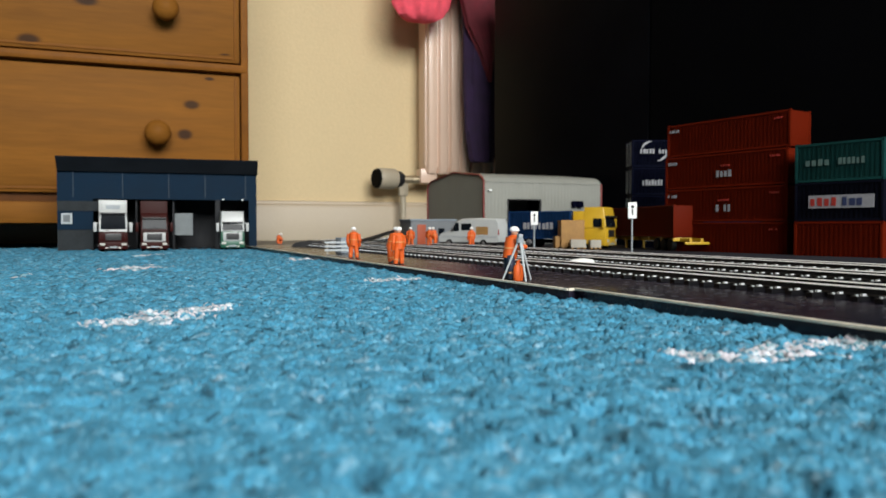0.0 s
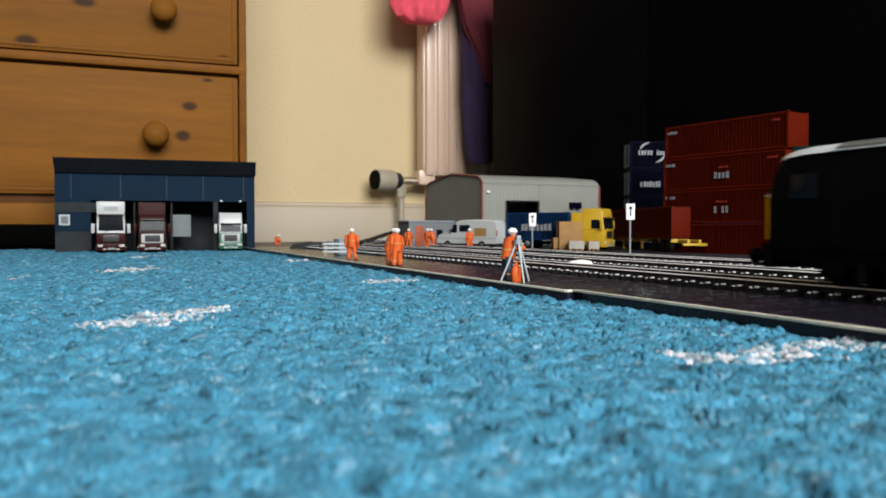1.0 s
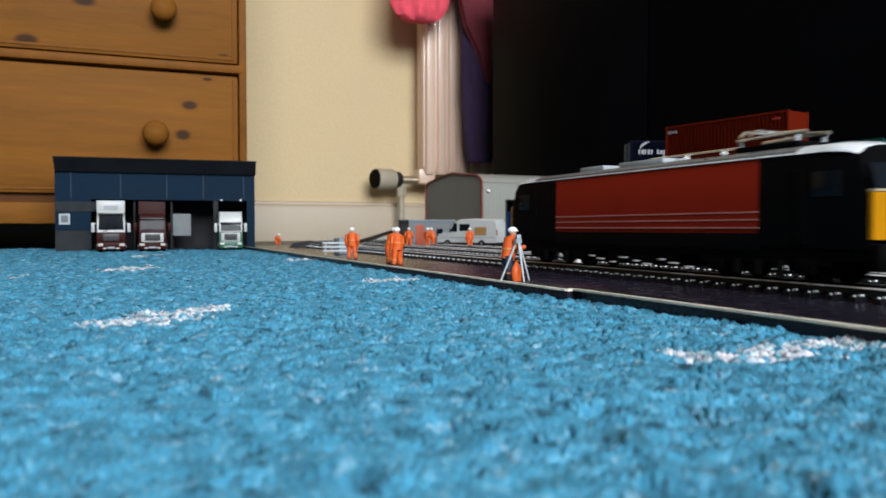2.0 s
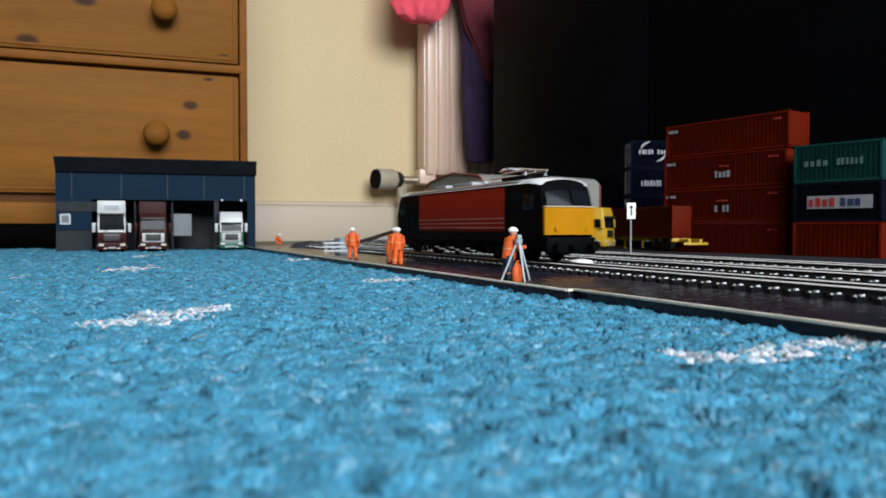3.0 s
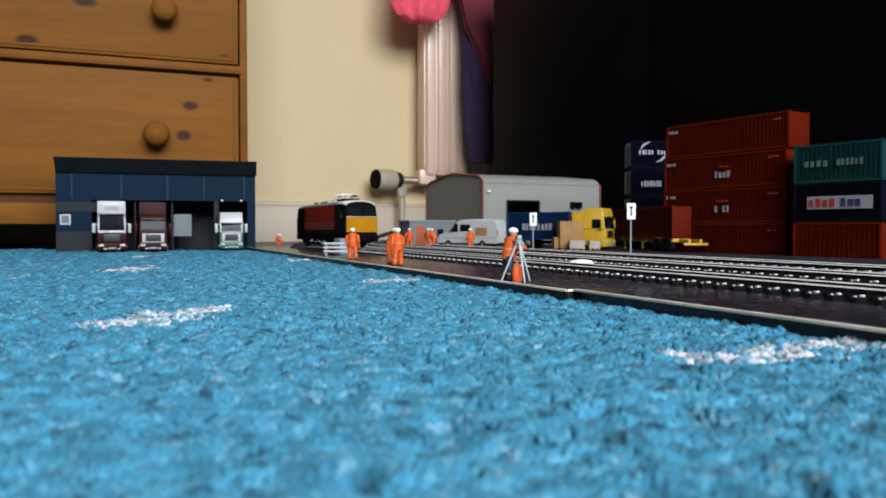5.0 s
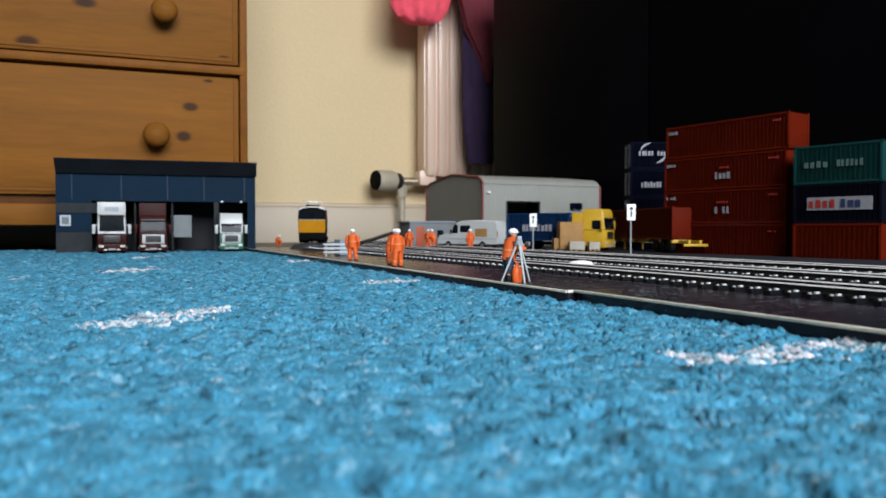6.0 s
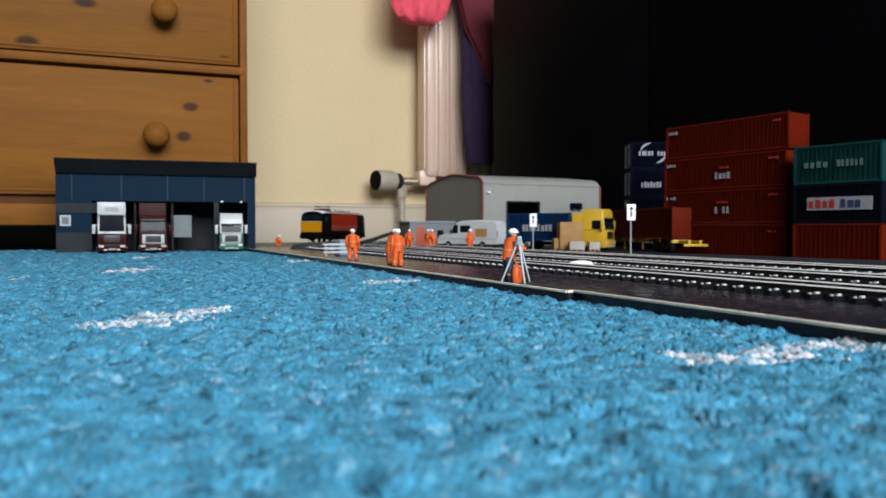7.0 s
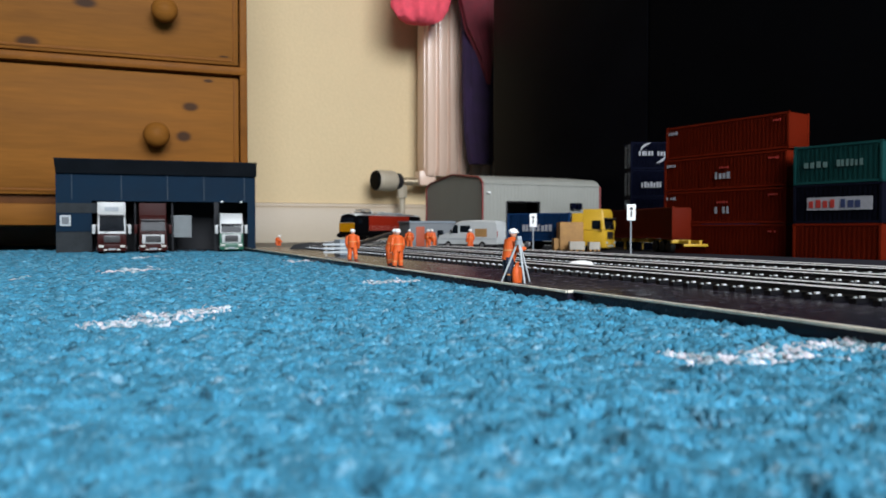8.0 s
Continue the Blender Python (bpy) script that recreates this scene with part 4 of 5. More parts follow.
def grey_shed():
    """Portal shed with a gable end, red trim, a big door and a rounded eave."""
    cx, cy = 0.511, 0.985
    s = thing("industrial_shed", pose(cx, cy, -0.0), "model grey corrugated shed with red trim and open door", "building")
    wd, ln, ev, ap = 0.215, 0.212, 0.098, 0.118      # gable along y, length along x
    roofp = [(0.0, ev), (0.006, ev + 0.006), (0.016, ev + 0.0105), (wd * 0.5, ap), (wd - 0.016, ev + 0.0105), (wd - 0.006, ev + 0.006), (wd, ev)]
    bm = bmesh.new()
    loft(bm, [[(x, y, z) for y, z in [(0.0, 0)] + roofp + [(wd, 0)]] for x in (0.0, 0.003)])
    part("gable_wall", bm, M_SHED, s)
    bm = bmesh.new()
    loft(bm, [[(x, y, z) for y, z in [(0.0, 0)] + roofp + [(wd, 0)]] for x in (ln - 0.003, ln)])
    part("gable_wall", bm, M_SHED, s)
    # long wall with its door opening, in corrugated sheet
    door0, door1, doorh = 0.040, 0.098, 0.071
    for a, b, z0, z1 in ((0.003, door0, 0, ev), (door1, ln - 0.003, 0, ev), (door0, door1, doorh, ev)):
        n = max(2, int((b - a) / 0.0015))
        rings = []
        for i in range(n + 1):
            x, y = a + (b - a) * i / n, 0.0002 * ((i // 2) % 2)
            rings.append([(x, y, z0), (x, 0.0025, z0), (x, 0.0025, z1), (x, y, z1)])
        part("wall_sheet", loft(bmesh.new(), rings), M_SHED, s, "", False)
    part("long_wall", box(bmesh.new(), 0.003, ln - 0.003, wd - 0.003, wd, 0, ev), M_SHED, s)
    lower = [(y, z - 0.002) for y, z in roofp[::-1]]
    part("roof", loft(bmesh.new(), [[(0.003 + (ln - 0.006) * i / 120, y, z) for y, z in [(p, q + 0.00015 * ((i // 2) % 2)) for p, q in roofp] + lower] for i in range(121)]), M_SHED, s, "", False)
    bm = bmesh.new()
    for (a, b), (c, d) in zip(roofp, roofp[1:]):
        rod(bm, (-0.001, a, b), (-0.001, c, d), 0.0016, seg=6)
    for y in (0.0, wd):
        rod(bm, (-0.001, y, 0), (-0.001, y, ev), 0.0016, seg=6)
    part("trim", bm, M_TRIM, s, "red painted edge trim")
    bm = bmesh.new()
    rod(bm, (ln, -0.0005, 0), (ln, -0.0005, ev), 0.0016, seg=6)
    part("trim", bm, M_TRIM, s, "red painted edge trim")
    bm = bmesh.new()
    for a, b in (((door0, -0.001, 0), (door0, -0.001, doorh)), ((door1, -0.001, 0), (door1, -0.001, doorh)), ((door0, -0.001, doorh), (door1, -0.001, doorh))):
        rod(bm, a, b, 0.0012, seg=6)
    part("door_frame", bm, M_PLASTIC_K, s)
    part("wall_lamp", box(bmesh.new(), 0.006, 0.011, -0.004, 0.0, 0.083, 0.086, 0.0005), M_WHITE, s)
    for a in (0.1545, 0.1655):
        part("wall_unit", box(bmesh.new(), a, a + 0.0090, -0.0060, 0.0, 0.0605, 0.0705, 0.0006), M_CNAVY, s, "small dark blue wall unit")
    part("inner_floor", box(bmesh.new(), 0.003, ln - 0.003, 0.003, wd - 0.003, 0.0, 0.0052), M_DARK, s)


def depot():
    """Low-relief card depot with a canopy roof and loading bays."""
    ang = math.degrees(math.atan2(0.986 - 1.014, 0.173 + 0.06))
    d = thing("depot_building", pose(-0.0600, 1.013, 0, 0, 0, ang), "blue card model loading depot with open bays", "building")
    w, dep = 0.236, 0.075
    part("bay_pillar", box(bmesh.new(), 0.184, 0.190, 0.0004, 0.0022, 0, 0.064), M_DARK, d, "", False)
    for a, b, z0, z1 in ((0, 0.040, 0.026, 0.064), (0, w, 0.064, 0.103), (0.226, w, 0, 0.064)):
        part("front_wall", box(bmesh.new(), a, b, 0, 0.002, z0, z1), M_DEPOT, d, "", False)
    part("plinth", box(bmesh.new(), 0, 0.040, -0.0006, 0.002, 0, 0.0255), M_DEPOT_LOW, d, "", False)
    part("band", box(bmesh.new(), 0, 0.052, -0.0008, 0.0, 0.049, 0.061), M_DEPOT_LOW, d, "grey painted band", False)
    for x in (0.018, 0.074, 0.128, 0.172, 0.222):
        part("wall_joint", box(bmesh.new(), x - 0.0006, x + 0.0006, -0.0007, 0.0, 0.066, 0.102), M_JOINT, d, "", False)
    for x in (0.0, w - 0.002):
        part("side_wall", box(bmesh.new(), x, x + 0.002, 0.002, dep, 0, 0.103), M_DEPOT, d, "", False)
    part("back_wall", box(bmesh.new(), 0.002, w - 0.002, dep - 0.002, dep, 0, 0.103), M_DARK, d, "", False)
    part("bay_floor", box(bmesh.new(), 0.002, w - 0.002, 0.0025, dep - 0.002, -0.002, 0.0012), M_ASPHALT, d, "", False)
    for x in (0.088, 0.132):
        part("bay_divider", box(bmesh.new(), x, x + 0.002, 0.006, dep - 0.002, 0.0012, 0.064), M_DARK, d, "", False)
    bm = bmesh.new()
    prof = [(-0.016, 0.1135), (-0.004, 0.0975), (0.001, 0.0972), (dep, 0.108), (dep, 0.1155), (-0.016, 0.1147)]
    loft(bm, [[(x, y, z) for y, z in prof] for x in (0.001, w + 0.0012)])
    part("roof", bm, M_DEPOT_ROOF, d, "dark grey overhanging roof", False)
    sh = part("roller_shutter", box(bmesh.new(), 0.131, 0.156, 0.0185, 0.020, 0.0185, 0.0470, 0.0003), M_BAY, d, "", False)
    for i in range(9):
        part("slat", box(bmesh.new(), 0.132, 0.155, 0.0178 + 0.0002 * (i % 2), 0.0190, 0.0187 + i * 0.0031, 0.0187 + (i + 1) * 0.0031 - 0.0003), M_BAY, sh, "", False)
    part("poster", box(bmesh.new(), 0.0045, 0.0165, -0.0007, 0.0, 0.033, 0.046), M_SHUTTER, d, "small pale notice", False)
    bm = bmesh.new()
    box(bm, 0.0065, 0.0145, -0.0010, -0.0006, 0.035, 0.044)
    part("poster_print", bm, M_HUT, d, "", False)
    for x in (0.194, 0.218):
        part("lamp", ball(bmesh.new(), (x, -0.002, 0.0645), (0.0018, 0.0018, 0.0012)), M_WHITE, d)


def wheel(parent, x, y, r, wd):
    bm = bmesh.new()
    lathe(bm, [(0.0005, -wd), (r * 0.6, -wd), (r, -wd * 0.8), (r, wd * 0.8), (r * 0.6, wd), (0.0005, wd)], 20, pose(x, y, r, 0, 90, 0))
    t = part("wheel", bm, M_TYRE, parent)
    bm = bmesh.new()
    sg = 1 if x > 0 else -1
    lathe(bm, [(0.0005, wd * 1.02), (r * 0.55, wd * 1.02), (r * 0.5, wd * 1.1), (r * 0.2, wd * 1.1), (r * 0.18, wd * 1.5), (0.0005, wd * 1.5)], 14, pose(x, y, r, 0, sg * 90, 0))
    part("rim", bm, M_HUBS, t)


def lorry(m, label, bumper, panel, lower, upper, trailer, high, w=0.0340, tlen=0.075, cabh=0.044, trailer_h=0.062, glass=(0.0245, 0.0355)):
    """Model articulated lorry whose cab faces -y; origin under the bumper."""
    t = thing("model_lorry", m, label, "truck")
    h, split = w / 2, 0.0238

    def ring(y, k, z0, z1, rk=0.0):
        return [(-h * k, y, z0), (h * k, y, z0), (h * k, y + rk * 0.4, (z0 + z1) / 2), (h * k * 0.96, y + rk, z1), (-h * k * 0.96, y + rk, z1), (-h * k, y + rk * 0.4, (z0 + z1) / 2)]
    part("lower_cab", box(bmesh.new(), -h, h, 0.0, 0.026, 0.005, split - 0.0002, 0.0018), lower, t)
    bm = bmesh.new()
    loft(bm, [ring(0.0, 0.93, split, cabh - 0.002, 0.0030), ring(0.0022, 1.0, split, cabh, 0.0026), ring(0.026, 1.0, split, cabh, 0.0)])
    c = part("cab", bm, upper, t)
    part("bumper", box(bmesh.new(), -h * 1.01, h * 1.01, -0.0015, 0.006, 0.0030, 0.0118, 0.0015), bumper, t)
    part("grille_panel", box(bmesh.new(), -h * 0.80, h * 0.80, -0.0006, 0.003, 0.0118, 0.0225, 0.0008), panel, t)
    bm = box(bmesh.new(), -h * 0.55, h * 0.55, -0.0010, 0.0005, 0.0132, 0.0215, 0.0004)
    for i in range(3):
        box(bm, -h * 0.5, h * 0.5, -0.0014, -0.0009, 0.0145 + 0.0023 * i, 0.0153 + 0.0023 * i)
    part("grille", bm, M_PLASTIC_K, t)
    bm = bmesh.new()
    loft(bm, [[(-h * 0.86, 0.0003 - e, glass[0]), (h * 0.86, 0.0003 - e, glass[0]), (h * 0.82, 0.0020 - e, glass[1]), (-h * 0.82, 0.0020 - e, glass[1])] for e in (0, 0.0008)])
    part("windscreen", bm, M_GLASS, c, "", False)
    part("wiper", rod(bmesh.new(), (-h * 0.5, -0.0010, 0.0246), (h * 0.1, -0.0004, 0.0290), 0.0003, seg=5), M_PLASTIC_K, c)
    part("sun_visor", box(bmesh.new(), -h * 0.86, h * 0.86, -0.0030, 0.003, glass[1] + 0.0002, glass[1] + 0.0020, 0.0006), M_PLASTIC_K, c)
    for s in (-1, 1):
        part("headlight", box(bmesh.new(), s * h * 0.74 - 0.0028, s * h * 0.74 + 0.0028, -0.0021, -0.001, 0.0075, 0.0102, 0.0005), M_LAMP, t)
        part("side_window", box(bmesh.new(), s * h * 1.001 - 0.0003, s * h * 1.001 + 0.0003, 0.005, 0.015, 0.0245, 0.0345, 0.0002), M_GLASS, c)
        bm = bmesh.new()
        box(bm, s * (h + 0.0036) - 0.0018, s * (h + 0.0036) + 0.0018, 0.0005, 0.0025, 0.0235, 0.0345, 0.0008)
        rod(bm, (s * (h - 0.001), 0.002, 0.0335), (s * (h + 0.0030), 0.0018, 0.0335), 0.0006, seg=6)
        part("mirror", bm, upper, c)
        part("fog_lamp", box(bmesh.new(), s * h * 0.45 - 0.0018, s * h * 0.45 + 0.0018, -0.0020, -0.001, 0.0040, 0.0056, 0.0004), M_LAMP, t)
    part("number_plate", box(bmesh.new(), -0.0042, 0.0042, -0.0021, -0.0012, 0.0045, 0.0065), M_GREY, t, "", False)
    part("chassis", box(bmesh.new(), -0.008, 0.008, 0.004, 0.030 + tlen, 0.0055, 0.0095), M_UNDER, t)
    if trailer:
        tr = part("trailer", box(bmesh.new(), -h, h, 0.0295, 0.0295 + tlen, 0.012, trailer_h, 0.0008), trailer, t)
        if high:
            part("refrigeration_unit", box(bmesh.new(), -h * 0.80, h * 0.80, 0.0262, 0.0295, trailer_h - 0.016, trailer_h - 0.003, 0.0008), M_CAB_W, tr)
            bm = bmesh.new()
            box(bm, -h * 0.5, h * 0.5, 0.0256, 0.0263, trailer_h - 0.011, trailer_h - 0.006)
            part("unit_grille", bm, M_GREY, tr)
    for y in (0.010, 0.034):
        for s in (-1, 1):
            wheel(t, s * (h - 0.0035), y, 0.0068, 0.0030)
    for y in (0.030 + tlen * 0.7, 0.030 + tlen * 0.9):
        for s in (-1, 1):
            wheel(t, s * (h - 0.0035), y, 0.0064, 0.0030)
    return t


def lorries():
    lorry(pose(0.0020, 0.945, 0, 0, 0, 0), "white model lorry with dark red nose backed into a bay", M_CAB_R, M_CAB_R, M_CAB_R, M_CAB_W, M_CAB_W, True, 0.0312, 0.085, 0.0480, 0.0615, (0.0265, 0.0440))
    lorry(pose(0.0470, 0.944, 0, 0, 0, -2), "dark red model lorry with white grille panel in a bay", M_CAB_R, M_CAB_W, M_CAB_R, M_CAB_R, M_CAB_R, False, 0.0312, 0.085, 0.0455, 0.0610, (0.0270, 0.0385))
    lorry(pose(0.1400, 0.960, 0, 0, 0, -5), "white-roofed green model lorry in a loading bay", M_CAB_G, M_CAB_W, M_CAB_G, M_CAB_W, M_CAB_G, False, 0.0290, 0.06, 0.0490, 0.046, (0.0250, 0.0340))
    # yellow tractor with a blue box on its trailer, side on to the tracks
    y = lorry(pose(0.5265, 0.698, BOARD_Z, 0, 0, 33), "yellow model lorry hauling a blue shipping container", M_CAB_Y, M_CAB_Y, M_CAB_Y, M_CAB_Y, None, False, 0.0335, 0.095, 0.0475)
    for s in (-1, 1):
        part("side_fairing", box(bmesh.new(), s * 0.0150 - 0.0012, s * 0.0150 + 0.0012, 0.0262, 0.0400, 0.006, 0.0430, 0.0008), M_CAB_Y, y)
    c = container(pose(0.5265, 0.698, BOARD_Z + 0.0100, 0, 0, 33) @ pose(0, 0.084, 0, 0, 0, 90), 0.082, M_CBLUE, "blue shipping container riding on the yellow lorry")
    bars(c, "lettering", -0.02, 0.02, 0.012, 0.020, -0.0165, 8, M_LETTER, random.Random(2), Matrix.Rotation(math.pi, 4, "Z"))


def red_trailer():
    ax = 75.0
    fwd = Vector((math.cos(radians(ax)), math.sin(radians(ax)), 0))
    right = Vector((fwd.y, -fwd.x, 0))
    base = Vector((0.5245, 0.591, 0)) + right * 0.016
    mid = base + fwd * 0.081
    t = thing("container_trailer", pose(mid.x, mid.y, BOARD_Z, 0, 0, ax), "yellow skeletal trailer carrying a red container", "trailer")
    bm = bmesh.new()
    for s in (-1, 1):
        box(bm, -0.098, 0.080, s * 0.006 - 0.0014, s * 0.006 + 0.0014, 0.0095, 0.0130, 0.0003)
    for x in (-0.076, -0.05, -0.02, 0.02, 0.05, 0.076):
        box(bm, x - 0.0018, x + 0.0018, -0.0150, 0.0150, 0.0100, 0.0135, 0.0003)
    part("chassis", bm, M_CAB_Y, t, "bright yellow chassis")
    part("rear_bumper", box(bmesh.new(), -0.1000, -0.0970, -0.0130, 0.0130, 0.0070, 0.0095, 0.0004), M_CAB_Y, t)
    for x in (-0.070, -0.054, -0.038):
        for s in (-1, 1):
            bm = bmesh.new()
            lathe(bm, [(0.0005, -0.003), (0.004, -0.003), (0.0063, -0.0024), (0.0063, 0.0024), (0.004, 0.003), (0.0005, 0.003)], 18, pose(x, s * 0.0125, 0.0063, 90, 0, 0))
            part("wheel", bm, M_TYRE, t)
    bm = bmesh.new()
    for s in (-1, 1):
        box(bm, 0.05 - 0.0012, 0.05 + 0.0012, s * 0.011 - 0.0012, s * 0.011 + 0.0012, 0.0, 0.0100)
    part("landing_leg", bm, M_CAB_Y, t)
    container(pose(mid.x, mid.y, BOARD_Z + 0.0136, 0, 0, ax + 180), 0.16, M_CRED, "orange-red shipping container riding on a yellow trailer")


def van():
    v = thing("model_van", pose(0.392, 0.8650, BOARD_Z, 0, 0, -58), "white model panel van parked beside the tracks", "van")
    # x is backwards; nose at x = 0
    def ring(y):
        k = 0.94 if abs(y) > 0.0125 else 1.0
        pts = [(0.001, 0.006), (0.0, 0.0105), (0.002, 0.0165), (0.016, 0.0205), (0.027, 0.0325), (0.034, 0.0350), (0.060, 0.0358), (0.083, 0.0345), (0.0855, 0.031), (0.086, 0.006)]
        return [(x, y, 0.006 + (z - 0.006) * k) for x, z in pts]
    bm = bmesh.new()
    loft(bm, [ring(y) for y in (-0.0140, -0.0118, 0.0118, 0.0140)])
    part("body", bm, M_CAB_W, v)
    part("sill", box(bmesh.new(), 0.001, 0.0862, -0.0138, 0.0138, 0.0038, 0.0065, 0.0006), M_PLASTIC_K, v)
    for s in (-1, 1):
        bm = bmesh.new()
        loft(bm, [[(0.0185, s * yy, 0.0195), (0.0300, s * yy, 0.0195), (0.0300, s * yy, 0.0300), (0.0262, s * yy, 0.0300)] for yy in (0.0136, 0.01435)])
        part("door_window", bm, M_GLASS, v, "", False)
        part("side_window", box(bmesh.new(), 0.0335, 0.0480, s * 0.0140 - 0.0004, s * 0.0140 + 0.0004, 0.0205, 0.0290, 0.0003), M_GLASS, v)
        part("marking_panel", box(bmesh.new(), 0.0550, 0.0720, s * 0.0140 - 0.0002, s * 0.0140 + 0.0003, 0.0150, 0.0250), M_CRATE, v, "dull orange panel on the side", False)
        part("rub_strip", box(bmesh.new(), 0.004, 0.084, s * 0.0141 - 0.0004, s * 0.0141 + 0.0004, 0.0120, 0.0130), M_GREY, v, "", False)
        part("mirror", box(bmesh.new(), 0.0205, 0.0225, s * 0.0158 - 0.0012, s * 0.0158 + 0.0012, 0.0195, 0.0235, 0.0005), M_PLASTIC_K, v)
        for x in (0.0155, 0.0655):
            bm = bmesh.new()
            lathe(bm, [(0.0005, -0.0018), (0.0035, -0.0018), (0.0047, -0.0014), (0.0047, 0.0014), (0.0035, 0.0018), (0.0005, 0.0018)], 18, pose(x, s * 0.0128, 0.0047, 90, 0, 0))
            w = part("wheel", bm, M_TYRE, v)
            bm = bmesh.new()
            lathe(bm, [(0.0005, 0.0019), (0.0026, 0.0019), (0.0022, 0.0021), (0.0005, 0.0023)], 12, pose(x, s * 0.0128, 0.0047, 90 * s * -1, 0, 0))
            part("hubcap", bm, M_HUBS, w)
        part("headlight", box(bmesh.new(), 0.0006, 0.0045, s * 0.0105 - 0.002, s * 0.0105 + 0.002, 0.0125, 0.0165, 0.0005), M_LAMP, v)
        part("tail_light", box(bmesh.new(), 0.0853, 0.0864, s * 0.0128 - 0.0008, s * 0.0128 + 0.0008, 0.0150, 0.0220), M_LETTER_R, v)
    bm = bmesh.new()
    loft(bm, [[(0.0168 - e, -0.0115, 0.0213 + e), (0.0168 - e, 0.0115, 0.0213 + e), (0.0262 - e, 0.0110, 0.0318 + e), (0.0262 - e, -0.0110, 0.0318 + e)] for e in (0.0, 0.0007)])
    part("windscreen", bm, M_GLASS, v, "", False)


def hut():
    h = thing("lineside_hut", pose(0.3705, 0.9300, BOARD_Z - 0.001, 0, 0, -2), "grey card lineside hut with an orange door", "hut")
    part("wall", box(bmesh.new(), 0, 0.066, 0, 0.045, 0, 0.034, 0.0005), M_HUT, h)
    part("roof", box(bmesh.new(), -0.0015, 0.0675, -0.0015, 0.0465, 0.034, 0.0365, 0.0006), M_ROOFING, h, "pale blue-grey flat roof")
    part("door", box(bmesh.new(), 0.0090, 0.0215, -0.0006, 0.0006, 0.002, 0.0290, 0.0002), M_DOOR, h, "dull orange door")
    part("window", box(bmesh.new(), 0.040, 0.049, -0.0005, 0.0005, 0.014, 0.024, 0.0002), M_GLASS, h)


def figure_mesh(pose_kind):
    """A small painted figurine as one plain mesh; faces -y."""
    bm = bmesh.new()
    mats = []
    def shape(idx, fn, *a, **k):
        before = set(bm.faces)
        fn(bm, *a, **k)
        for f in bm.faces:
            if f not in before:
                f.material_index = idx
    st = 0.0026
    if pose_kind == "crouch":
        shape(0, rod, (-st, 0, 0.0), (-st, 0.002, 0.006), 0.0019, 0.0022)
        shape(0, rod, (st, -0.002, 0.0), (st, -0.001, 0.006), 0.0019, 0.0022)
        shape(0, ball, (0, 0.001, 0.0085), (0.0042, 0.0034, 0.0045))
        shape(2, ball, (0, -0.002, 0.0136), 0.0019)
        shape(1, ball, (0, -0.002, 0.0146), (0.0023, 0.0025, 0.0016))
        shape(0, rod, (-0.004, 0, 0.010), (-0.003, -0.005, 0.006), 0.0011)
        shape(0, rod, (0.004, 0, 0.010), (0.003, -0.005, 0.006), 0.0011)
    else:
        bend = {"stand": 0.0, "lean": -0.0030, "survey": -0.0016}[pose_kind]
        for s in (-1, 1):
            shape(3, ball, (s * st, -0.0010, 0.0008), (0.0014, 0.0026, 0.0010))
            shape(4 if pose_kind == "survey" else 0, rod, (s * st, 0, 0.0008), (s * 0.0017, 0.0004, 0.0115), 0.0015, 0.0021)
        shape(5, rod, (-st, 0, 0.0032), (-st, 0, 0.0040), 0.00185)
        shape(5, rod, (st, 0, 0.0032), (st, 0, 0.0040), 0.00185)
        shape(0, rod, (0, 0.0003, 0.0100), (0, bend, 0.0193), 0.0033, 0.0037)
        shape(0, ball, (0, bend, 0.0190), (0.0040, 0.0026, 0.0020))
        shape(5, rod, (0, bend * 0.5, 0.0145), (0, bend * 0.5, 0.0152), 0.0038)
        shape(2, ball, (0, bend * 1.3 - 0.0002, 0.0222), (0.0016, 0.0017, 0.0020))
        shape(1, ball, (0, bend * 1.3, 0.0233), (0.0020, 0.0023, 0.0016))
        shape(1, rod, (0, bend * 1.3 - 0.0004, 0.0228), (0, bend * 1.3 - 0.0004, 0.0231), 0.0024)
        for s in (-1, 1):
            if pose_kind == "stand":
                el, ha = (s * 0.0050, 0.0004, 0.0140), (s * 0.0044, -0.0014, 0.0098)
            else:
                el, ha = (s * 0.0050, bend - 0.001, 0.0150), (s * 0.0026, bend - 0.0052, 0.0155 if pose_kind == "survey" else 0.0115)
            shape(0, rod, (s * 0.0040, bend, 0.0192), el, 0.0013, 0.0012)
            shape(0, rod, el, ha, 0.0012, 0.0010)
            shape(2, ball, ha, 0.0010, 8)
    return mesh_of("figurine", bm, (M_ORANGE, M_WHITE, M_SKIN, M_PLASTIC_K, M_TROUSERS, M_BAND), True)


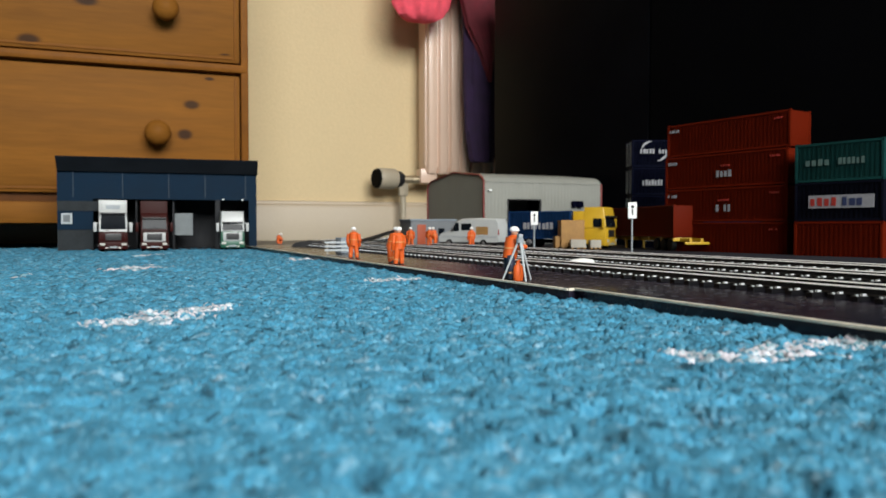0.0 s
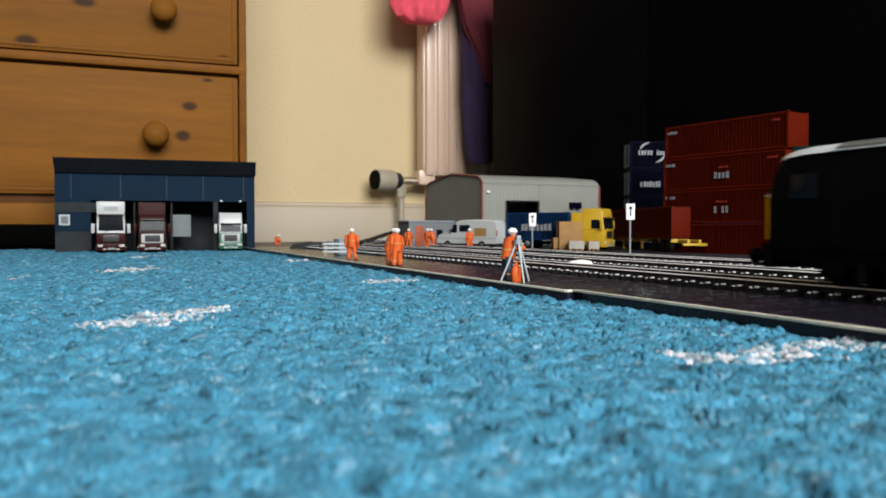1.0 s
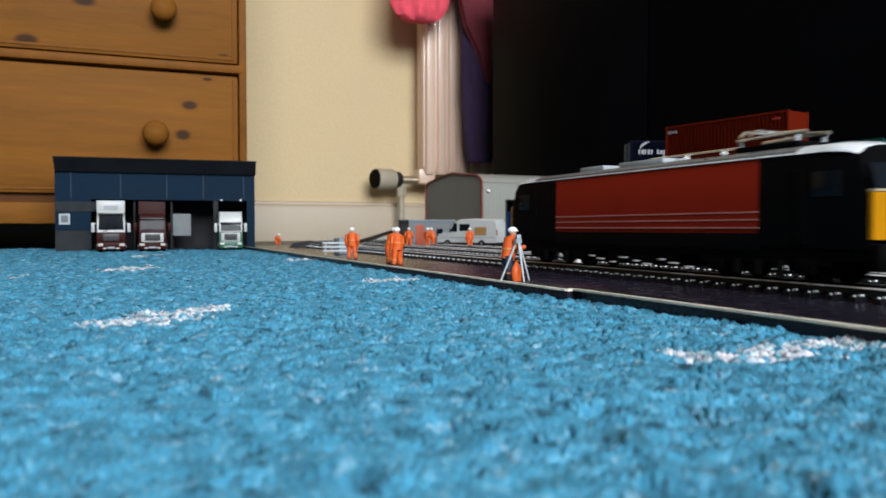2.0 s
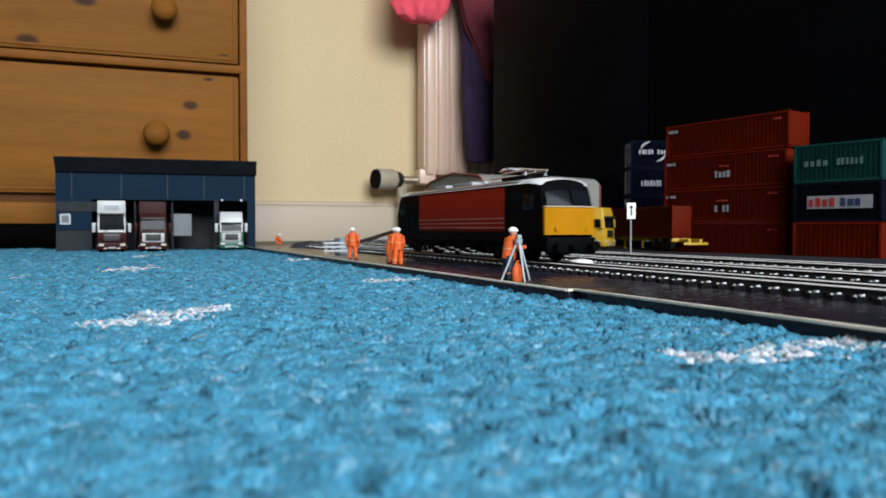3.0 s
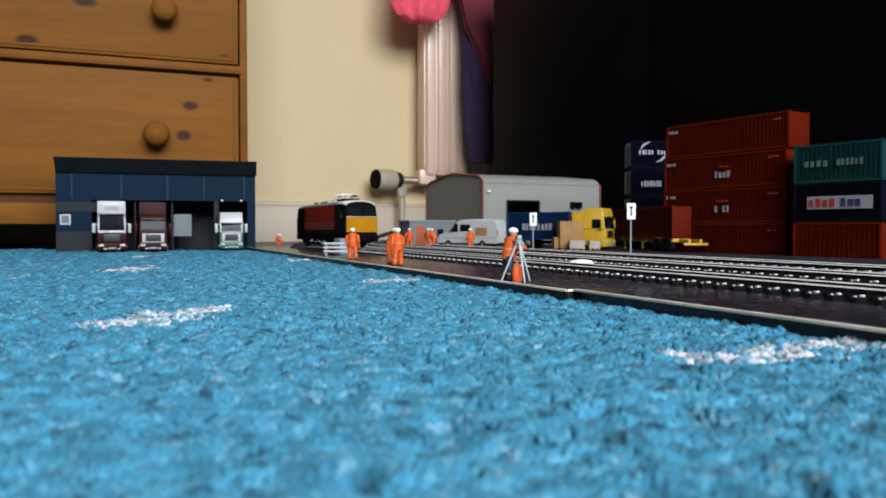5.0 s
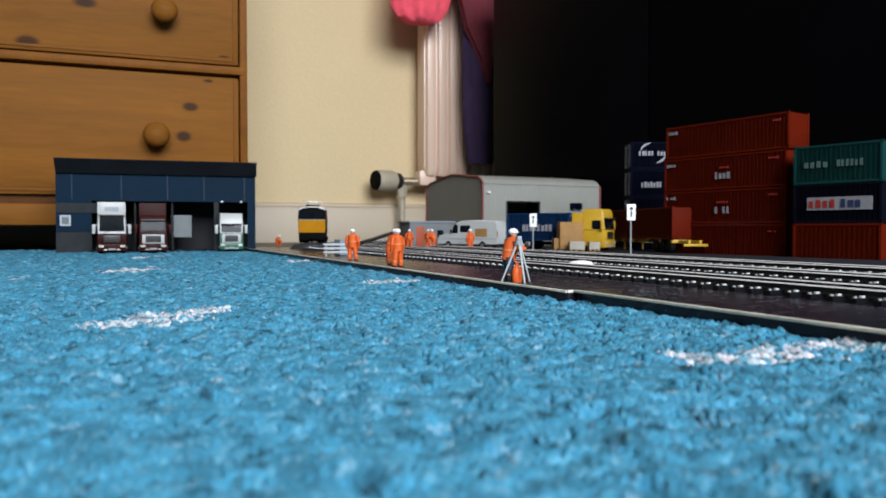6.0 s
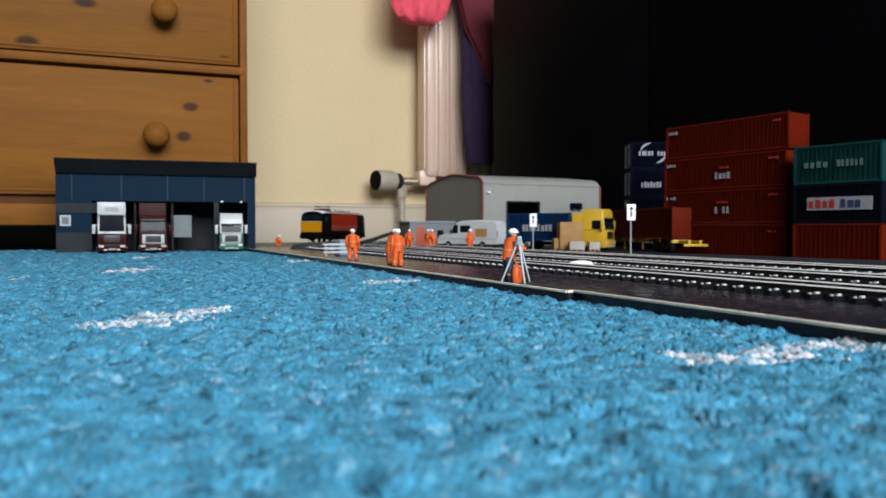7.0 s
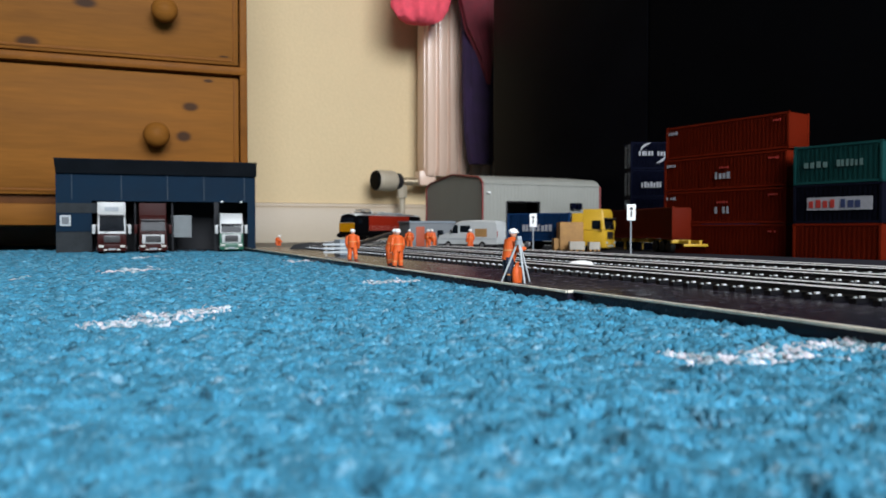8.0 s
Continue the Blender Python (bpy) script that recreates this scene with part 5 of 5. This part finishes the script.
def figurines():
    kinds = {k: figure_mesh(k) for k in ("stand", "lean", "survey", "crouch")}
    for k, x, y, turn, lab in (("stand", 0.1745, 0.560, 150, "orange painted railway worker figurine standing on the board edge"),
                               ("lean", 0.1755, 0.478, 60, "orange painted worker figurine leaning forward beside another"),
                               ("stand", 0.1715, 0.452, 200, "orange painted worker figurine standing beside another"),
                               ("survey", 0.1684, 0.2988, 80, "surveyor figurine with orange jacket and white helmet"),
                               ("stand", 0.358, 0.900, 160, "orange painted figurine before a grey hut"),
                               ("stand", 0.374, 0.874, 120, "orange painted figurine near a white van"),
                               ("lean", 0.380, 0.868, 220, "orange painted figurine near a white van"),
                               ("stand", 0.3945, 0.794, 190, "orange painted figurine beside a white van"),
                               ("crouch", 0.2330, 1.125, 60, "orange painted figurine crouching at the end of the board")):
        ob = new("figurine", kinds[k])
        on_far = y > 1.03
        ob.matrix_world = pose(x, y, BOARD_Z - (0.0006 if on_far else 0.0003), 0, 0, turn)
        tagged(ob, lab, "figurine", "railway figurines")


def tripod():
    t = thing("survey_tripod", pose(0.1700, 0.2925, BOARD_Z), "grey metal survey tripod on the board edge", "tripod")
    for a in (20, 140, 260):
        part("leg", rod(bmesh.new(), (0.0080 * math.cos(radians(a)), 0.0080 * math.sin(radians(a)), -0.0002), (0.0008 * math.cos(radians(a)), 0.0008 * math.sin(radians(a)), 0.0175), 0.0004, 0.0006, 8), M_SHUTTER, t)
    part("head", rod(bmesh.new(), (0, 0, 0.0170), (0, 0, 0.0190), 0.0018), M_GREY, t)
    part("instrument", box(bmesh.new(), -0.0011, 0.0011, -0.0011, 0.0011, 0.0190, 0.0210, 0.0004), M_GREY, t)


def kit_bag():
    bm = bmesh.new()
    loft(bm, [[(0.0030 * k * math.cos(i * math.pi / 8), 0.0024 * k * math.sin(i * math.pi / 8), z) for i in range(16)] for k, z in ((0.75, 0), (0.85, 0.001), (0.9, 0.0045), (0.75, 0.0065), (0.4, 0.0076), (0.35, 0.0084))])
    rod(bm, (-0.0010, 0, 0.0082), (0.0010, 0, 0.0092), 0.0005, seg=6)
    single("kit_bag", bm, M_ORANGE, pose(0.1690, 0.2922, BOARD_Z - 0.0002, 0, 0, 20), "small orange kit bag under the tripod", "bag")


def signs():
    for x, y, h, lab in ((0.431, 0.710, 0.0420, "small white sign on a grey post beside the track"), (0.438, 0.549, 0.0475, "taller white sign on a grey post beside the track")):
        s = thing("track_sign", pose(x, y, BOARD_Z - 0.0003, 0, 0, -25), lab, "sign", "track signs")
        part("post", rod(bmesh.new(), (0, 0, 0), (0, 0, h - 0.002), 0.0008, seg=8), M_GREY, s)
        b = part("board", box(bmesh.new(), -0.0040, 0.0040, -0.0016, -0.0008, h - 0.0148, h, 0.0003), M_WHITE, s)
        bm = bmesh.new()
        rod(bm, (0, -0.0020, h - 0.0040), (0, -0.0015, h - 0.0040), 0.0016, seg=12)
        box(bm, -0.0007, 0.0007, -0.0019, -0.0015, h - 0.0115, h - 0.0060)
        part("symbol", bm, M_PLASTIC_K, b, "", False)


def crates():
    for x, y, a, sx, sy, sz, col, lab in ((0.474, 0.722, -22, 0.0150, 0.014, 0.0145, M_CRATE, "brown cardboard crate stacked in the yard"),
                                     (0.484, 0.716, -20, 0.0270, 0.018, 0.0330, M_CRATE, "tall brown cardboard crate in the yard"),
                                     (0.479, 0.695, -26, 0.0170, 0.012, 0.0110, M_PALE, "pale wooden crate in the yard"),
                                     (0.497, 0.688, -22, 0.0120, 0.012, 0.0105, M_PALE, "pale wooden crate in the yard"),
                                     (0.4360, 0.7600, -20, 0.0220, 0.010, 0.0085, M_PALE, "low pale crate beside the van")):
        c = thing("crate", pose(x, y, BOARD_Z - 0.0005, 0, 0, a), lab, "crate", "yard crates")
        part("carton", box(bmesh.new(), -sx / 2, sx / 2, -sy / 2, sy / 2, 0.002, sz, 0.0004), col, c)
        for k in (-1, 0, 1):
            part("skid", box(bmesh.new(), k * sx * 0.4 - 0.0010, k * sx * 0.4 + 0.0010, -sy / 2, sy / 2, 0, 0.002), M_CRATE, c)
    bm = bmesh.new()
    loft(bm, [[(0.010 * k * math.cos(a * math.pi / 10) * (1 + 0.1 * math.sin(3 * a)), 0.006 * k * math.sin(a * math.pi / 10), z) for a in range(20)] for k, z in ((0.8, 0), (0.85, 0.002), (0.7, 0.0038), (0.2, 0.0048))])
    single("paper_scrap", bm, M_WHITE, pose(0.2690, 0.3850, BOARD_Z), "crumpled white scrap of paper between tracks", "paper")


def barrier():
    b = thing("lineside_barrier", pose(0.1885, 0.642, BOARD_Z - 0.0003, 0, 0, -20), "pale grey slatted barrier on the board edge", "barrier")
    for x in (-0.0125, 0.0125):
        part("post", box(bmesh.new(), x - 0.0008, x + 0.0008, -0.0008, 0.0008, 0, 0.0115), M_PALE, b)
    for z in (0.003, 0.0065, 0.010):
        part("slat", box(bmesh.new(), -0.0150, 0.0150, -0.0014, -0.0008, z, z + 0.0018, 0.0002), M_SHUTTER, b)
    bm = bmesh.new()
    loft(bm, [[(x, y, z) for x, z in ((-0.022, 0), (0.018, 0), (0.018, 0.0070), (0.004, 0.0085), (-0.016, 0.0055))] for y in (-0.007, 0.007)])
    single("track_ramp", bm, M_PLASTIC_K, pose(0.2265, 0.915, BOARD_Z - 0.0003, 0, 0, -24), "low black plastic ramp lying on the board", "ramp")
    bm = bmesh.new()
    box(bm, -0.0075, 0.0075, -0.006, 0.006, 0, 0.0150, 0.0012)
    single("equipment_box", bm, M_ROOFING, pose(0.2010, 0.672, BOARD_Z - 0.0003, 0, 0, 12), "grey plastic equipment box behind the barrier", "box")


def cable():
    """Black lead that climbs from the board towards the wall."""
    cu = bpy.data.curves.new("cable", "CURVE")
    cu.dimensions, cu.bevel_depth, cu.bevel_resolution = "3D", 0.0032, 3
    sp = cu.splines.new("NURBS")
    pts = [(0.262, 0.90, 0.0068), (0.30, 0.99, 0.0068), (0.335, 1.03, 0.008), (0.385, 1.10, 0.016), (0.44, 1.17, 0.024), (0.50, 1.22, 0.030), (0.57, 1.245, 0.026), (0.62, 1.25, 0.008)]
    sp.points.add(len(pts) - 1)
    for q, p in zip(sp.points, pts):
        q.co = (*p, 1)
    sp.use_endpoint_u = True
    cu.materials.append(M_PLASTIC_K)
    return tagged(new("cable", cu), "thick black lead rising off the track board", "cable")


# ---- build ----
room()
carpet()
chest()
radiator()
clothes()
dark_cabinet()
baseboard()
grey_shed()
depot()
lorries()
red_trailer()
containers()
van()
hut()
figurines()
tripod()
kit_bag()
signs()
crates()
barrier()
cable()
loco, bogies, wheels = locomotive()
track(0.0, -0.30, 1.60, "main model railway track that curves away")
track(0.067, -0.30, 1.50, "second model railway track inside the curve")
track(0.134, -0.30, 0.835, "model railway siding beside the yard")


def motions():
    """The locomotive runs up the line at a steady pace and round the curve."""
    def along(t):
        return -0.1404 + 0.2160 * t - 0.00627 * t * t + 0.00041 * t ** 3 + 0.0195 * max(0.0, 1.65 - t)
    body, turns = [], [[], []]
    for i in range(41):
        t = i * 0.2
        s = along(t)
        (p, ha), (q, hb) = on_track(s + 0.068), on_track(s - 0.068)
        d = p - q
        heading = math.atan2(d.x, d.y)
        mid = (p + q) / 2
        body.append((t, pose(mid.x, mid.y, RAIL_Z, 0, 0, -math.degrees(heading))))
        for k, h, sg in ((0, ha, 1), (1, hb, -1)):
            turns[k].append((t, pose(0, 0.068 * sg, 0, 0, 0, -math.degrees(h - heading))))
    walk(loco, body)
    for b, rows in zip(bogies, turns):
        walk(b, rows)
    for w, k in wheels:
        walk(w, [(i / 30, pose(0, k, 0.0070, -math.degrees((along(i / 30) - along(0)) / 0.0070))) for i in range(241)])


motions()
